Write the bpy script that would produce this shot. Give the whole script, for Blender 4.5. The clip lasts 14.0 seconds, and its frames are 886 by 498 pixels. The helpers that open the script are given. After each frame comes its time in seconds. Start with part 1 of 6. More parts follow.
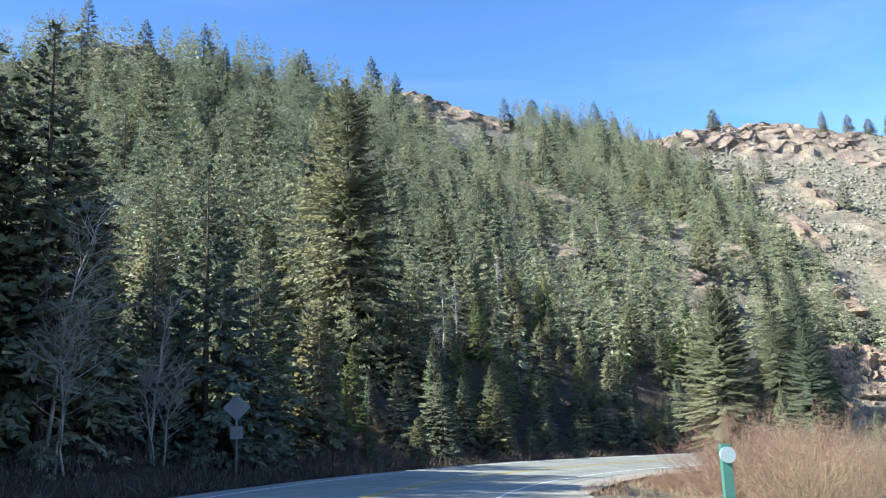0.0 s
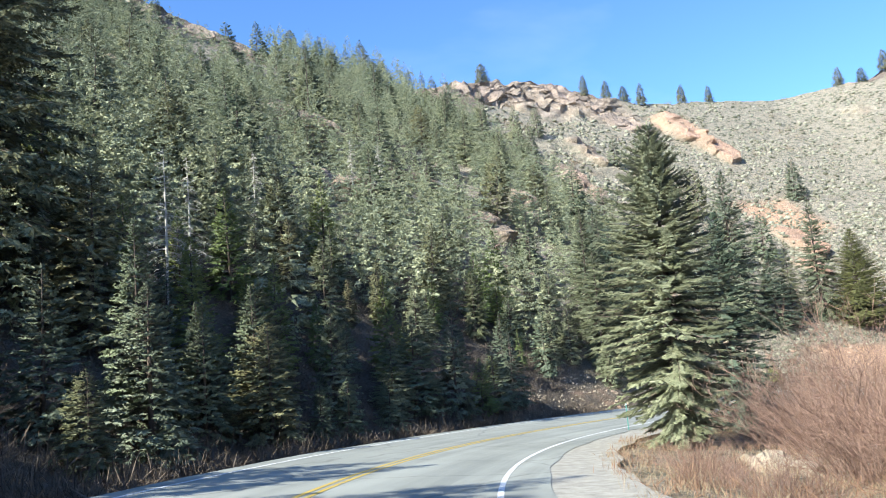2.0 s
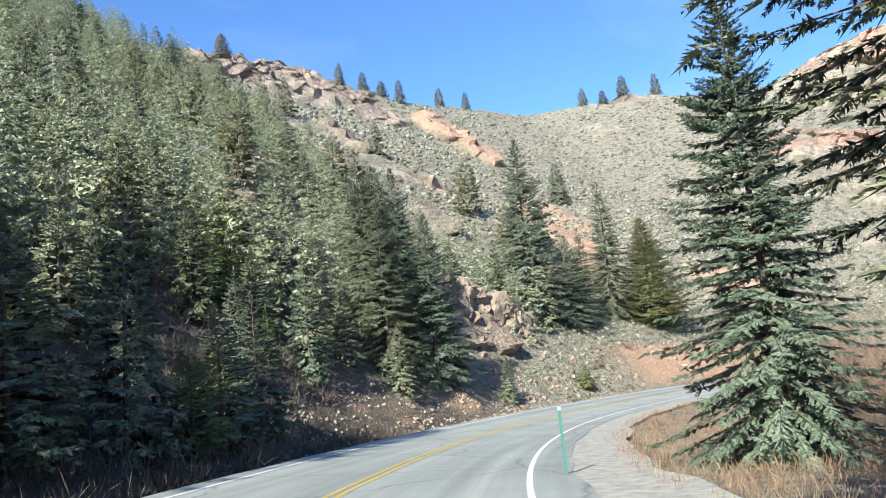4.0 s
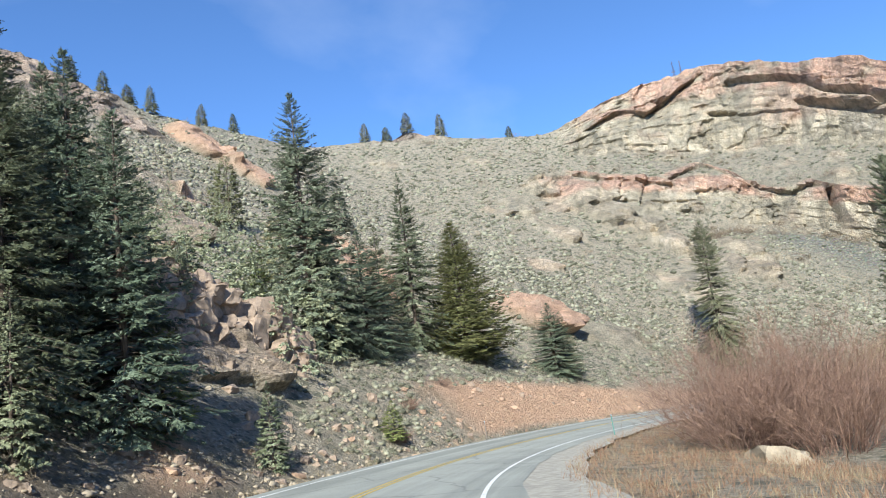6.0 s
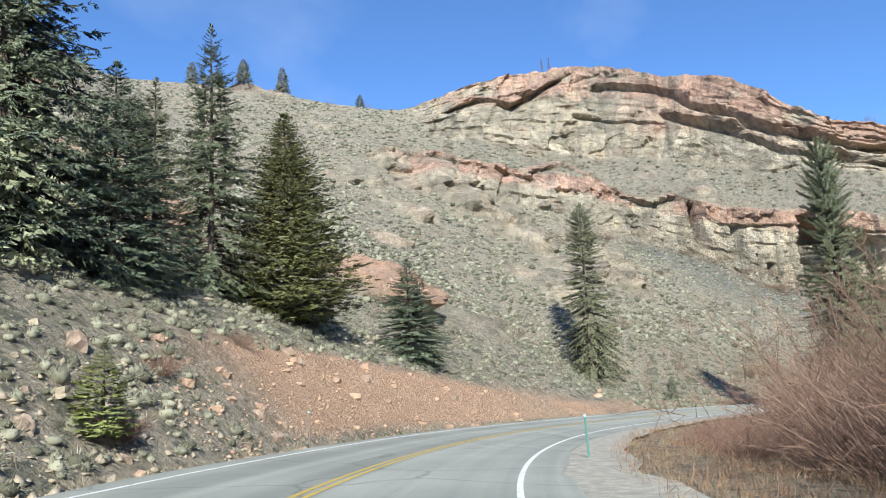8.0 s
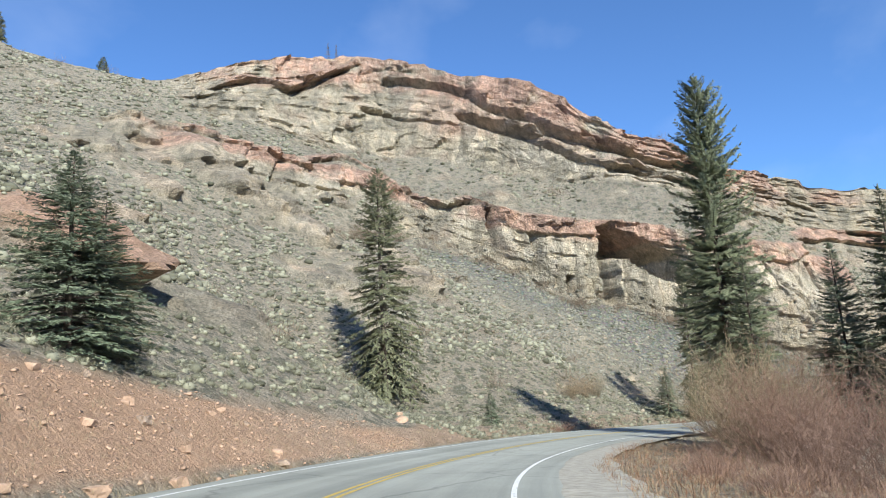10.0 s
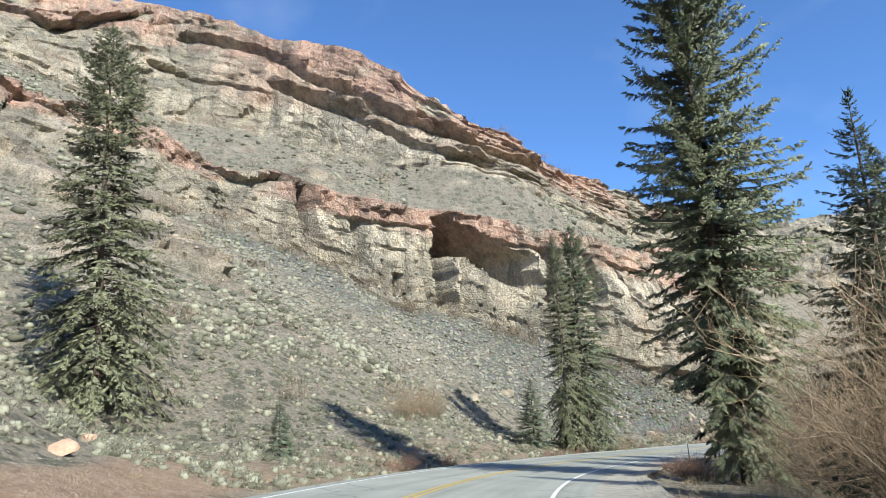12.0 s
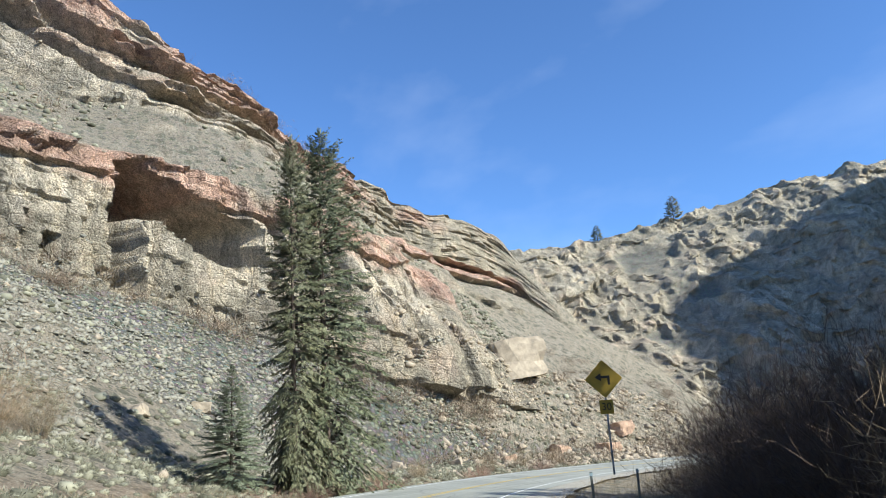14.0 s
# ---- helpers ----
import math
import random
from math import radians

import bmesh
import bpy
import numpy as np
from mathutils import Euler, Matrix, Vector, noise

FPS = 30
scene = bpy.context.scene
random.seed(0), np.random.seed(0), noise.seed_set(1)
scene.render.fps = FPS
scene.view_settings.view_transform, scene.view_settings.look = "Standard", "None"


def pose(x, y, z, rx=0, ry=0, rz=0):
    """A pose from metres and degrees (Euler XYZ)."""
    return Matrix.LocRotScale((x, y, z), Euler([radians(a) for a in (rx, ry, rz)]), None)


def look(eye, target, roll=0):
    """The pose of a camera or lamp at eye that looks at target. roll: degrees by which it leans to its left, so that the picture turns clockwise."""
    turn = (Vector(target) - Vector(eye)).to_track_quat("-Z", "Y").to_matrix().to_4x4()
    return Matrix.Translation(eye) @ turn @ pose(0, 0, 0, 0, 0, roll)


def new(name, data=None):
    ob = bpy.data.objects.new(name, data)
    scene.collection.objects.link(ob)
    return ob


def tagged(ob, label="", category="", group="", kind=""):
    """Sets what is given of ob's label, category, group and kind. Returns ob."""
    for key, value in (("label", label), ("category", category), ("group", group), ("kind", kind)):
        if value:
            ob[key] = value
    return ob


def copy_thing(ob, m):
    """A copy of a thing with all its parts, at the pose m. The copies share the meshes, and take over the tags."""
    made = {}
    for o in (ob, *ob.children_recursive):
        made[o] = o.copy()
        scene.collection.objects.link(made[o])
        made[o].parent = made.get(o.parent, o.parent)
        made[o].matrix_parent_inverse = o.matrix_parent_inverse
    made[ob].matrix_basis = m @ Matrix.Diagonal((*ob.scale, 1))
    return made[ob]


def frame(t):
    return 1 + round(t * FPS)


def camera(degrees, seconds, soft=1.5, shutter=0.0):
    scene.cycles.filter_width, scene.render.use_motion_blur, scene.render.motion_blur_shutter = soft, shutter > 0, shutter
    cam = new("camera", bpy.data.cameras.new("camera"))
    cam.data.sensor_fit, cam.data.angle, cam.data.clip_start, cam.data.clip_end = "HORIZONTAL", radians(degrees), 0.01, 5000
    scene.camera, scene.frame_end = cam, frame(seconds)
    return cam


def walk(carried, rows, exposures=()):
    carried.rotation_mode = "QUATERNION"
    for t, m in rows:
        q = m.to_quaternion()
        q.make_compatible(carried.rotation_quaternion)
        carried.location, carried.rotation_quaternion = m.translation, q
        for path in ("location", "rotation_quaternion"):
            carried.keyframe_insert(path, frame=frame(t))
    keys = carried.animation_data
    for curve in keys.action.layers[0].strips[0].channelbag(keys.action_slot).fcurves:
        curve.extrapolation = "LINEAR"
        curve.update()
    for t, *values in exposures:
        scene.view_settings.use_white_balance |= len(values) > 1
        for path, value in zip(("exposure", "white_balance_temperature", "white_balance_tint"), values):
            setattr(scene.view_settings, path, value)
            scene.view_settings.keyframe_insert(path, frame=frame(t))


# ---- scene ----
cam = camera(61.0, 14.0, soft=1.0)
METRES, EYE, TILT, LEAN, TURN = 195.0, 1.2, 10.5, 2.25, 0.0
ROWS = [
    (0.0, 0.0000, 0.0000, 0.0000, 0.00, -0.00, -0.00),
    (0.5, -0.0030, 0.0332, -0.0091, -4.47, -0.89, 0.16),
    (1.0, -0.0033, 0.0669, -0.0182, -9.37, -1.47, 0.47),
    (1.5, -0.0008, 0.0994, -0.0270, -14.30, -1.62, 0.17),
    (2.0, 0.0047, 0.1321, -0.0358, -19.08, -1.07, -0.78),
    (2.5, 0.0134, 0.1642, -0.0444, -23.49, -0.36, -1.17),
    (3.0, 0.0251, 0.1954, -0.0525, -28.50, 0.45, -1.48),
    (3.5, 0.0402, 0.2254, -0.0598, -33.72, 0.96, -1.99),
    (4.0, 0.0586, 0.2544, -0.0670, -38.64, 1.49, -2.13),
    (4.5, 0.0796, 0.2814, -0.0739, -43.41, 2.52, -2.02),
    (5.0, 0.1027, 0.3064, -0.0803, -47.90, 3.98, -1.75),
    (5.5, 0.1276, 0.3297, -0.0863, -52.06, 5.59, -1.65),
    (6.0, 0.1539, 0.3516, -0.0917, -55.85, 7.06, -2.01),
    (6.5, 0.1812, 0.3723, -0.0964, -59.21, 8.11, -3.15),
    (7.0, 0.2091, 0.3919, -0.1006, -62.13, 8.70, -4.92),
    (7.5, 0.2375, 0.4093, -0.1046, -65.73, 8.81, -7.39),
    (8.0, 0.2680, 0.4242, -0.1079, -69.94, 8.68, -7.61),
    (8.5, 0.3006, 0.4368, -0.1105, -74.70, 9.71, -7.14),
    (9.0, 0.3346, 0.4468, -0.1124, -79.20, 10.78, -6.94),
    (9.5, 0.3698, 0.4541, -0.1137, -83.45, 12.02, -6.97),
    (10.0, 0.4061, 0.4589, -0.1144, -87.48, 13.33, -7.10),
    (10.5, 0.4433, 0.4612, -0.1146, -91.33, 14.61, -7.19),
    (11.0, 0.4814, 0.4610, -0.1144, -95.01, 15.76, -7.12),
    (11.5, 0.5199, 0.4584, -0.1138, -98.66, 16.80, -6.80),
    (12.0, 0.5580, 0.4529, -0.1126, -102.12, 17.55, -6.56),
    (12.5, 0.5962, 0.4441, -0.1105, -107.43, 18.53, -5.73),
    (13.0, 0.6330, 0.4324, -0.1080, -113.69, 19.45, -4.76),
    (13.5, 0.6678, 0.4183, -0.1049, -119.10, 20.58, -4.34),
    (14.0, 0.7024, 0.4014, -0.1018, -122.98, 22.04, -3.79),
]
walk(cam, [(t, pose(0, 0, EYE, TILT, LEAN, TURN) @ pose(METRES * x, METRES * y, METRES * z, 90 + pitch, roll, yaw)) for t, x, y, z, yaw, pitch, roll in ROWS], [(0.0, 1.5), (2.0, 1.5), (3.2, 1.42), (4.2, 1.28), (6.5, 0.95), (8.5, 0.9), (11.0, 0.82), (12.5, 1.0), (14.0, 0.98)])

# ---- world and sun ----
SUN_AZ, SUN_EL = -154.0, 35.5      # direction towards the sun: degrees from +x, and above the horizon
world = bpy.data.worlds.new("sky")
scene.world = world
world.use_nodes = True
wn, wl = world.node_tree.nodes, world.node_tree.links
sky = wn.new("ShaderNodeTexSky")
sky.sky_type, sky.sun_disc = "NISHITA", False
sky.sun_elevation, sky.sun_rotation = radians(SUN_EL), radians(90 - SUN_AZ)
sky.altitude, sky.air_density, sky.dust_density, sky.ozone_density = 2400, 1.0, 0.1, 3.0
clear = wn.new("ShaderNodeMix")
clear.data_type, clear.blend_type = "RGBA", "MULTIPLY"
clear.inputs[0].default_value, clear.inputs[7].default_value = 1.0, (0.62, 0.86, 1.08, 1)
wl.new(sky.outputs[0], clear.inputs[6])
# thin high cloud
way = wn.new("ShaderNodeTexCoord")
flat = wn.new("ShaderNodeMapping")
flat.inputs["Scale"].default_value, flat.inputs["Rotation"].default_value = (0.8, 5.0, 7.0), (0.3, 0.5, 0.6)
wisp = wn.new("ShaderNodeTexNoise")
wisp.inputs["Scale"].default_value, wisp.inputs["Detail"].default_value = 0.9, 7.0
thin_cloud = wn.new("ShaderNodeValToRGB")
thin_cloud.color_ramp.elements[0].position, thin_cloud.color_ramp.elements[1].position = 0.52, 0.85
thin_cloud.color_ramp.elements[1].color = (0.16, 0.16, 0.16, 1)
cloud = wn.new("ShaderNodeMix")
cloud.data_type = "RGBA"
cloud.inputs[7].default_value = (5.5, 6.0, 6.6, 1)
wl.new(way.outputs["Generated"], flat.inputs[0])
wl.new(flat.outputs[0], wisp.inputs["Vector"])
wl.new(wisp.outputs[0], thin_cloud.inputs[0])
wl.new(thin_cloud.outputs[0], cloud.inputs[0])
wl.new(clear.outputs[2], cloud.inputs[6])
wl.new(cloud.outputs[2], wn["Background"].inputs[0])
wn["Background"].inputs[1].default_value = 0.12
sun = new("sun", bpy.data.lights.new("sun", "SUN"))
sun.data.energy, sun.data.angle, sun.data.color = 4.2, radians(0.55), (0.975, 0.98, 0.905)
sun_way = Vector((math.cos(radians(SUN_EL)) * math.cos(radians(SUN_AZ)), math.cos(radians(SUN_EL)) * math.sin(radians(SUN_AZ)), math.sin(radians(SUN_EL))))
sun.matrix_world = look(Vector((0, 0, 200)) + sun_way * 10, Vector((0, 0, 200)))

# ---- small tools ----
CX, CY = 92.0, -6.0               # middle of the bend; places are given as bearing (degrees) and radius round it
rng = np.random.default_rng(7)


def polar(th, r, z=0.0):
    return Vector((CX + r * math.cos(radians(th)), CY + r * math.sin(radians(th)), z))


def hash3(i, j, k):
    h = (i.astype(np.int64) * 374761393 + j.astype(np.int64) * 668265263 + k.astype(np.int64) * 2147483647) & 0xFFFFFFFF
    h = ((h ^ (h >> 13)) * 1274126177) & 0xFFFFFFFF
    h = ((h ^ (h >> 16)) * 2246822519) & 0xFFFFFFFF
    return ((h ^ (h >> 15)) & 0xFFFFFF) / 0xFFFFFF


def vnoise(x, y, z):
    """Smooth value noise in -1..1."""
    xi, yi, zi = np.floor(x), np.floor(y), np.floor(z)
    fx, fy, fz = x - xi, y - yi, z - zi
    fx, fy, fz = (f * f * (3 - 2 * f) for f in (fx, fy, fz))
    out = 0
    for a in (0, 1):
        for b in (0, 1):
            for c in (0, 1):
                w = (fx if a else 1 - fx) * (fy if b else 1 - fy) * (fz if c else 1 - fz)
                out = out + w * hash3(xi + a, yi + b, zi + c)
    return out * 2 - 1


def fbm(x, y, z, octaves=4):
    out, amp, f = 0, 1.0, 1.0
    for _ in range(octaves):
        out, amp, f = out + amp * vnoise(x * f + 17.3, y * f + 5.1, z * f + 9.7), amp * 0.5, f * 2.03
    return out / 1.9


def step(a, b, x):
    t = np.clip((x - a) / (b - a), 0, 1)
    return t * t * (3 - 2 * t)


def mesh_from(name, verts, faces, mats, smooth=False):
    """A mesh from arrays: verts (n, 3), faces (m, 3 or 4)."""
    verts, faces = np.asarray(verts, np.float32), np.asarray(faces, np.int32)
    me = bpy.data.meshes.new(name)
    k = faces.shape[1]
    me.vertices.add(len(verts))
    me.vertices.foreach_set("co", verts.ravel())
    me.loops.add(faces.size)
    me.loops.foreach_set("vertex_index", faces.ravel())
    me.polygons.add(len(faces))
    me.polygons.foreach_set("loop_start", np.arange(0, faces.size, k, dtype=np.int32))
    if smooth:
        me.polygons.foreach_set("use_smooth", np.ones(len(faces), bool))
    for m in mats:
        me.materials.append(m)
    me.update(calc_edges=True)
    return me


def part(name, bm, material, parent=None, label=""):
    """Links a bmesh (or a ready mesh) as one mesh object under a thing or a part."""
    if isinstance(bm, bmesh.types.BMesh):
        me = bpy.data.meshes.new(name)
        bm.to_mesh(me)
        bm.free()
        me.materials.append(material)
    else:
        me = bm
    ob = new(name, me)
    ob.parent = parent
    if label:
        tagged(ob, label)
    return ob


# ---- materials ----
def material(name, rough=0.8):
    m = bpy.data.materials.new(name)
    m.use_nodes = True
    b = m.node_tree.nodes["Principled BSDF"]
    b.inputs["Roughness"].default_value = rough
    return m, m.node_tree.nodes, m.node_tree.links, b


def node(ns, kind, **values):
    n = ns.new(kind)
    for k, v in values.items():
        n.inputs[k].default_value = v
    return n


def mix(ns, ls, fac, a, b, mode="MIX"):
    n = ns.new("ShaderNodeMix")
    n.data_type, n.blend_type = "RGBA", mode
    for sock, v in ((n.inputs[0], fac), (n.inputs[6], a), (n.inputs[7], b)):
        if isinstance(v, bpy.types.NodeSocket):
            ls.new(v, sock)
        else:
            sock.default_value = v if isinstance(v, float) else (*v, 1)
    return n.outputs[2]


def ramp(ns, ls, fac, *stops):
    n = ns.new("ShaderNodeValToRGB")
    while len(n.color_ramp.elements) < len(stops):
        n.color_ramp.elements.new(0.5)
    for e, (p, c) in zip(n.color_ramp.elements, stops):
        e.position, e.color = p, (*(c if isinstance(c, tuple) else (c, c, c)), 1)
    ls.new(fac, n.inputs[0])
    return n.outputs[0]


def coords(ns, ls, scale=(1, 1, 1), turn=(0, 0, 0)):
    g, m = ns.new("ShaderNodeNewGeometry"), ns.new("ShaderNodeMapping")
    m.inputs["Scale"].default_value, m.inputs["Rotation"].default_value = scale, turn
    ls.new(g.outputs["Position"], m.inputs[0])
    return m.outputs[0]


def noisy(ns, ls, at, scale, detail=4.0, rough=0.55):
    n = node(ns, "ShaderNodeTexNoise", Scale=scale, Detail=detail, Roughness=rough)
    ls.new(at, n.inputs["Vector"])
    return n.outputs[0]


def noisy_vector(ns, ls, at, scale):
    n = node(ns, "ShaderNodeTexNoise", Scale=scale, Detail=3.0)
    ls.new(at, n.inputs["Vector"])
    return n.outputs["Color"]


def bump(ns, ls, b, height, strength, distance):
    n = node(ns, "ShaderNodeBump", Strength=strength, Distance=distance)
    ls.new(height, n.inputs["Height"])
    ls.new(n.outputs[0], b.inputs["Normal"])


def plain(name, colour, rough=0.7, spread=0.25, scale=6.0, metal=0.0, relief=0.2):
    """A paint, bark or stone: colour varied at two scales, with fine relief."""
    m, ns, ls, b = material(name, rough)
    at = coords(ns, ls)
    dark, light = tuple(c * (1 - spread) for c in colour), tuple(min(1, c * (1 + spread)) for c in colour)
    big = ramp(ns, ls, noisy(ns, ls, at, scale), (0.3, dark), (0.7, light))
    fine = noisy(ns, ls, at, scale * 9)
    ls.new(mix(ns, ls, 0.35, big, ramp(ns, ls, fine, (0.3, dark), (0.7, light))), b.inputs["Base Color"])
    b.inputs["Metallic"].default_value = metal
    bump(ns, ls, b, fine, relief, 0.02)
    return m


def leafy(name, low, high, rough=0.55, thin=0.25, per_object=0.3, tufted=0.0):
    """Needles, leaves or dry stalks: each piece and each plant differs a little; light passes through in part."""
    m, ns, ls, b = material(name, rough)
    g, o = ns.new("ShaderNodeNewGeometry"), ns.new("ShaderNodeObjectInfo")
    col = ramp(ns, ls, g.outputs["Random Per Island"], (0.1, low), (0.9, high))
    tint = ramp(ns, ls, o.outputs["Random"], (0.0, (1 - per_object, 1 - per_object * 0.8, 1 - per_object)), (1.0, (1.0 + per_object * 0.3, 1.0, 0.9)))
    col = mix(ns, ls, 1.0, col, tint, "MULTIPLY")
    ls.new(col, b.inputs["Base Color"])
    b.inputs["Specular IOR Level"].default_value = 0.25
    tr = ns.new("ShaderNodeBsdfTranslucent")
    ls.new(col, tr.inputs[0])
    if tufted:
        # needles stand all round their twig: a spray catches light by its place on the crown
        at = ns.new("ShaderNodeTexCoord")
        round_crown = ns.new("ShaderNodeVectorMath")
        round_crown.operation = "MULTIPLY"
        round_crown.inputs[1].default_value = (1, 1, 0)
        ls.new(at.outputs["Object"], round_crown.inputs[0])
        away = ns.new("ShaderNodeVectorMath")
        away.operation = "NORMALIZE"
        ls.new(round_crown.outputs[0], away.inputs[0])
        turned = ns.new("ShaderNodeVectorTransform")
        turned.vector_type, turned.convert_from, turned.convert_to = "NORMAL", "OBJECT", "WORLD"
        ls.new(away.outputs[0], turned.inputs[0])
        own = ns.new("ShaderNodeVectorMath")
        own.operation = "SCALE"
        own.inputs["Scale"].default_value = 1.0 - tufted
        ls.new(g.outputs["Normal"], own.inputs[0])
        total = ns.new("ShaderNodeVectorMath")
        total.operation = "ADD"
        ls.new(turned.outputs[0], total.inputs[0])
        ls.new(own.outputs[0], total.inputs[1])
        lift = ns.new("ShaderNodeVectorMath")
        lift.operation = "ADD"
        lift.inputs[1].default_value = (0, 0, 0.35)
        ls.new(total.outputs[0], lift.inputs[0])
        last = ns.new("ShaderNodeVectorMath")
        last.operation = "NORMALIZE"
        ls.new(lift.outputs[0], last.inputs[0])
        ls.new(last.outputs[0], b.inputs["Normal"])
        ls.new(last.outputs[0], tr.inputs["Normal"])
    mx = ns.new("ShaderNodeMixShader")
    mx.inputs[0].default_value = thin
    ls.new(b.outputs[0], mx.inputs[1])
    ls.new(tr.outputs[0], mx.inputs[2])
    ls.new(mx.outputs[0], ns["Material Output"].inputs[0])
    return m


def ground_material():
    """Earth with sage litter; scree, bare rock, red earth and pink beds by the mesh's zones."""
    m, ns, ls, b = material("hillside_ground", 0.9)
    at = coords(ns, ls)
    z = ns.new("ShaderNodeAttribute")
    z.attribute_name = "zones"
    sep = ns.new("ShaderNodeSeparateColor")
    ls.new(z.outputs["Color"], sep.inputs[0])
    mid, fine = noisy(ns, ls, at, 0.7, 6.0, 0.65), noisy(ns, ls, at, 5.0, 6.0, 0.7)
    patch2 = noisy(ns, ls, at, 0.18, 5.0, 0.6)
    soil = mix(ns, ls, ramp(ns, ls, patch2, (0.35, 0.0), (0.65, 1.0)), ramp(ns, ls, mid, (0.3, (0.28, 0.235, 0.16)), (0.7, (0.46, 0.395, 0.285))), ramp(ns, ls, mid, (0.3, (0.34, 0.285, 0.20)), (0.7, (0.53, 0.455, 0.34))))
    soil = mix(ns, ls, 0.55, soil, ramp(ns, ls, fine, (0.38, (0.10, 0.09, 0.065)), (0.60, (0.47, 0.41, 0.32))))
    tuft = node(ns, "ShaderNodeTexVoronoi", Scale=0.62)
    ls.new(at, tuft.inputs["Vector"])
    thin_out = ramp(ns, ls, noisy(ns, ls, at, 0.12, 3.0), (0.35, 0.6), (0.6, 1.0))
    cover = mix(ns, ls, 1.0, ramp(ns, ls, tuft.outputs["Distance"], (0.30, 0.92), (0.42, 0.0)), thin_out, "MULTIPLY")
    soil = mix(ns, ls, cover, soil, ramp(ns, ls, fine, (0.35, (0.075, 0.08, 0.05)), (0.7, (0.21, 0.21, 0.145))))
    sprig = node(ns, "ShaderNodeTexVoronoi", Scale=1.7)
    ls.new(at, sprig.inputs["Vector"])
    soil = mix(ns, ls, ramp(ns, ls, sprig.outputs["Distance"], (0.26, 0.8), (0.38, 0.0)), soil, ramp(ns, ls, fine, (0.35, (0.085, 0.085, 0.06)), (0.7, (0.20, 0.20, 0.15))))
    pebble = node(ns, "ShaderNodeTexVoronoi", Scale=2.9)
    ls.new(at, pebble.inputs["Vector"])
    soil = mix(ns, ls, ramp(ns, ls, pebble.outputs["Distance"], (0.17, 0.9), (0.24, 0.0)), soil, ramp(ns, ls, mid, (0.35, (0.44, 0.39, 0.30)), (0.65, (0.68, 0.60, 0.48))))
    vor = node(ns, "ShaderNodeTexVoronoi", Scale=2.2, Randomness=1.0)
    ls.new(at, vor.inputs["Vector"])
    stones = ramp(ns, ls, vor.outputs["Distance"], (0.0, (0.34, 0.325, 0.265)), (0.35, (0.235, 0.225, 0.185)), (0.62, (0.07, 0.07, 0.06)))
    stones = mix(ns, ls, 0.5, stones, vor.outputs["Color"], "SOFT_LIGHT")
    stones = mix(ns, ls, 0.5, stones, ramp(ns, ls, mid, (0.3, (0.14, 0.145, 0.12)), (0.7, (0.27, 0.265, 0.22))))
    beds = noisy(ns, ls, coords(ns, ls, (0.05, 0.05, 0.9)), 1.0, 6.0, 0.6)
    rock = ramp(ns, ls, beds, (0.32, (0.20, 0.185, 0.145)), (0.45, (0.36, 0.315, 0.24)), (0.55, (0.48, 0.42, 0.325)), (0.68, (0.29, 0.275, 0.215)))
    patch = noisy(ns, ls, at, 0.22, 6.0, 0.65)
    rock = mix(ns, ls, 0.55, rock, ramp(ns, ls, patch, (0.33, (0.17, 0.17, 0.135)), (0.50, (0.37, 0.33, 0.255)), (0.68, (0.54, 0.475, 0.37))))
    crack = node(ns, "ShaderNodeTexVoronoi", Scale=0.55)
    crack.feature = "DISTANCE_TO_EDGE"
    ls.new(coords(ns, ls, (1, 1, 1.7)), crack.inputs["Vector"])
    pink = ramp(ns, ls, mid, (0.28, (0.33, 0.205, 0.155)), (0.52, (0.53, 0.345, 0.265)), (0.75, (0.59, 0.46, 0.37)))
    red = ramp(ns, ls, mid, (0.25, (0.46, 0.27, 0.165)), (0.6, (0.64, 0.395, 0.255)), (0.8, (0.64, 0.47, 0.345)))
    red = mix(ns, ls, 0.35, red, ramp(ns, ls, fine, (0.35, (0.38, 0.235, 0.145)), (0.65, (0.70, 0.49, 0.335))))
    rock = mix(ns, ls, z.outputs["Alpha"], rock, pink)
    pale = ramp(ns, ls, noisy(ns, ls, coords(ns, ls, (1, 1, 0.7)), 0.085, 4.0, 0.55), (0.54, 0.0), (0.62, 0.7))
    rock = mix(ns, ls, pale, rock, mix(ns, ls, z.outputs["Alpha"], ramp(ns, ls, mid, (0.3, (0.47, 0.42, 0.33)), (0.7, (0.68, 0.61, 0.49))), pink))
    # bleached faces under the overhangs, streaked by water from the beds above
    streak = noisy(ns, ls, coords(ns, ls, (0.55, 0.55, 0.05)), 1.0, 4.0, 0.6)
    pa = ns.new("ShaderNodeAttribute")
    pa.attribute_name = "bleached"
    rock = mix(ns, ls, pa.outputs["Fac"], rock, ramp(ns, ls, mid, (0.3, (0.50, 0.44, 0.34)), (0.7, (0.70, 0.62, 0.50))))
    rock = mix(ns, ls, 0.75, rock, ramp(ns, ls, streak, (0.36, (0.52, 0.53, 0.52)), (0.52, (1.0, 1.0, 1.0)), (0.66, (1.15, 1.1, 1.02))), "MULTIPLY")
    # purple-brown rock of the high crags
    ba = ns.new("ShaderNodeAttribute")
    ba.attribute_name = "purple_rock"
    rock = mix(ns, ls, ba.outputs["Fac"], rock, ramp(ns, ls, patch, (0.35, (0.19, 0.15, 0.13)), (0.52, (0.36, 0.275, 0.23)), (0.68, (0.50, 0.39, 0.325))))
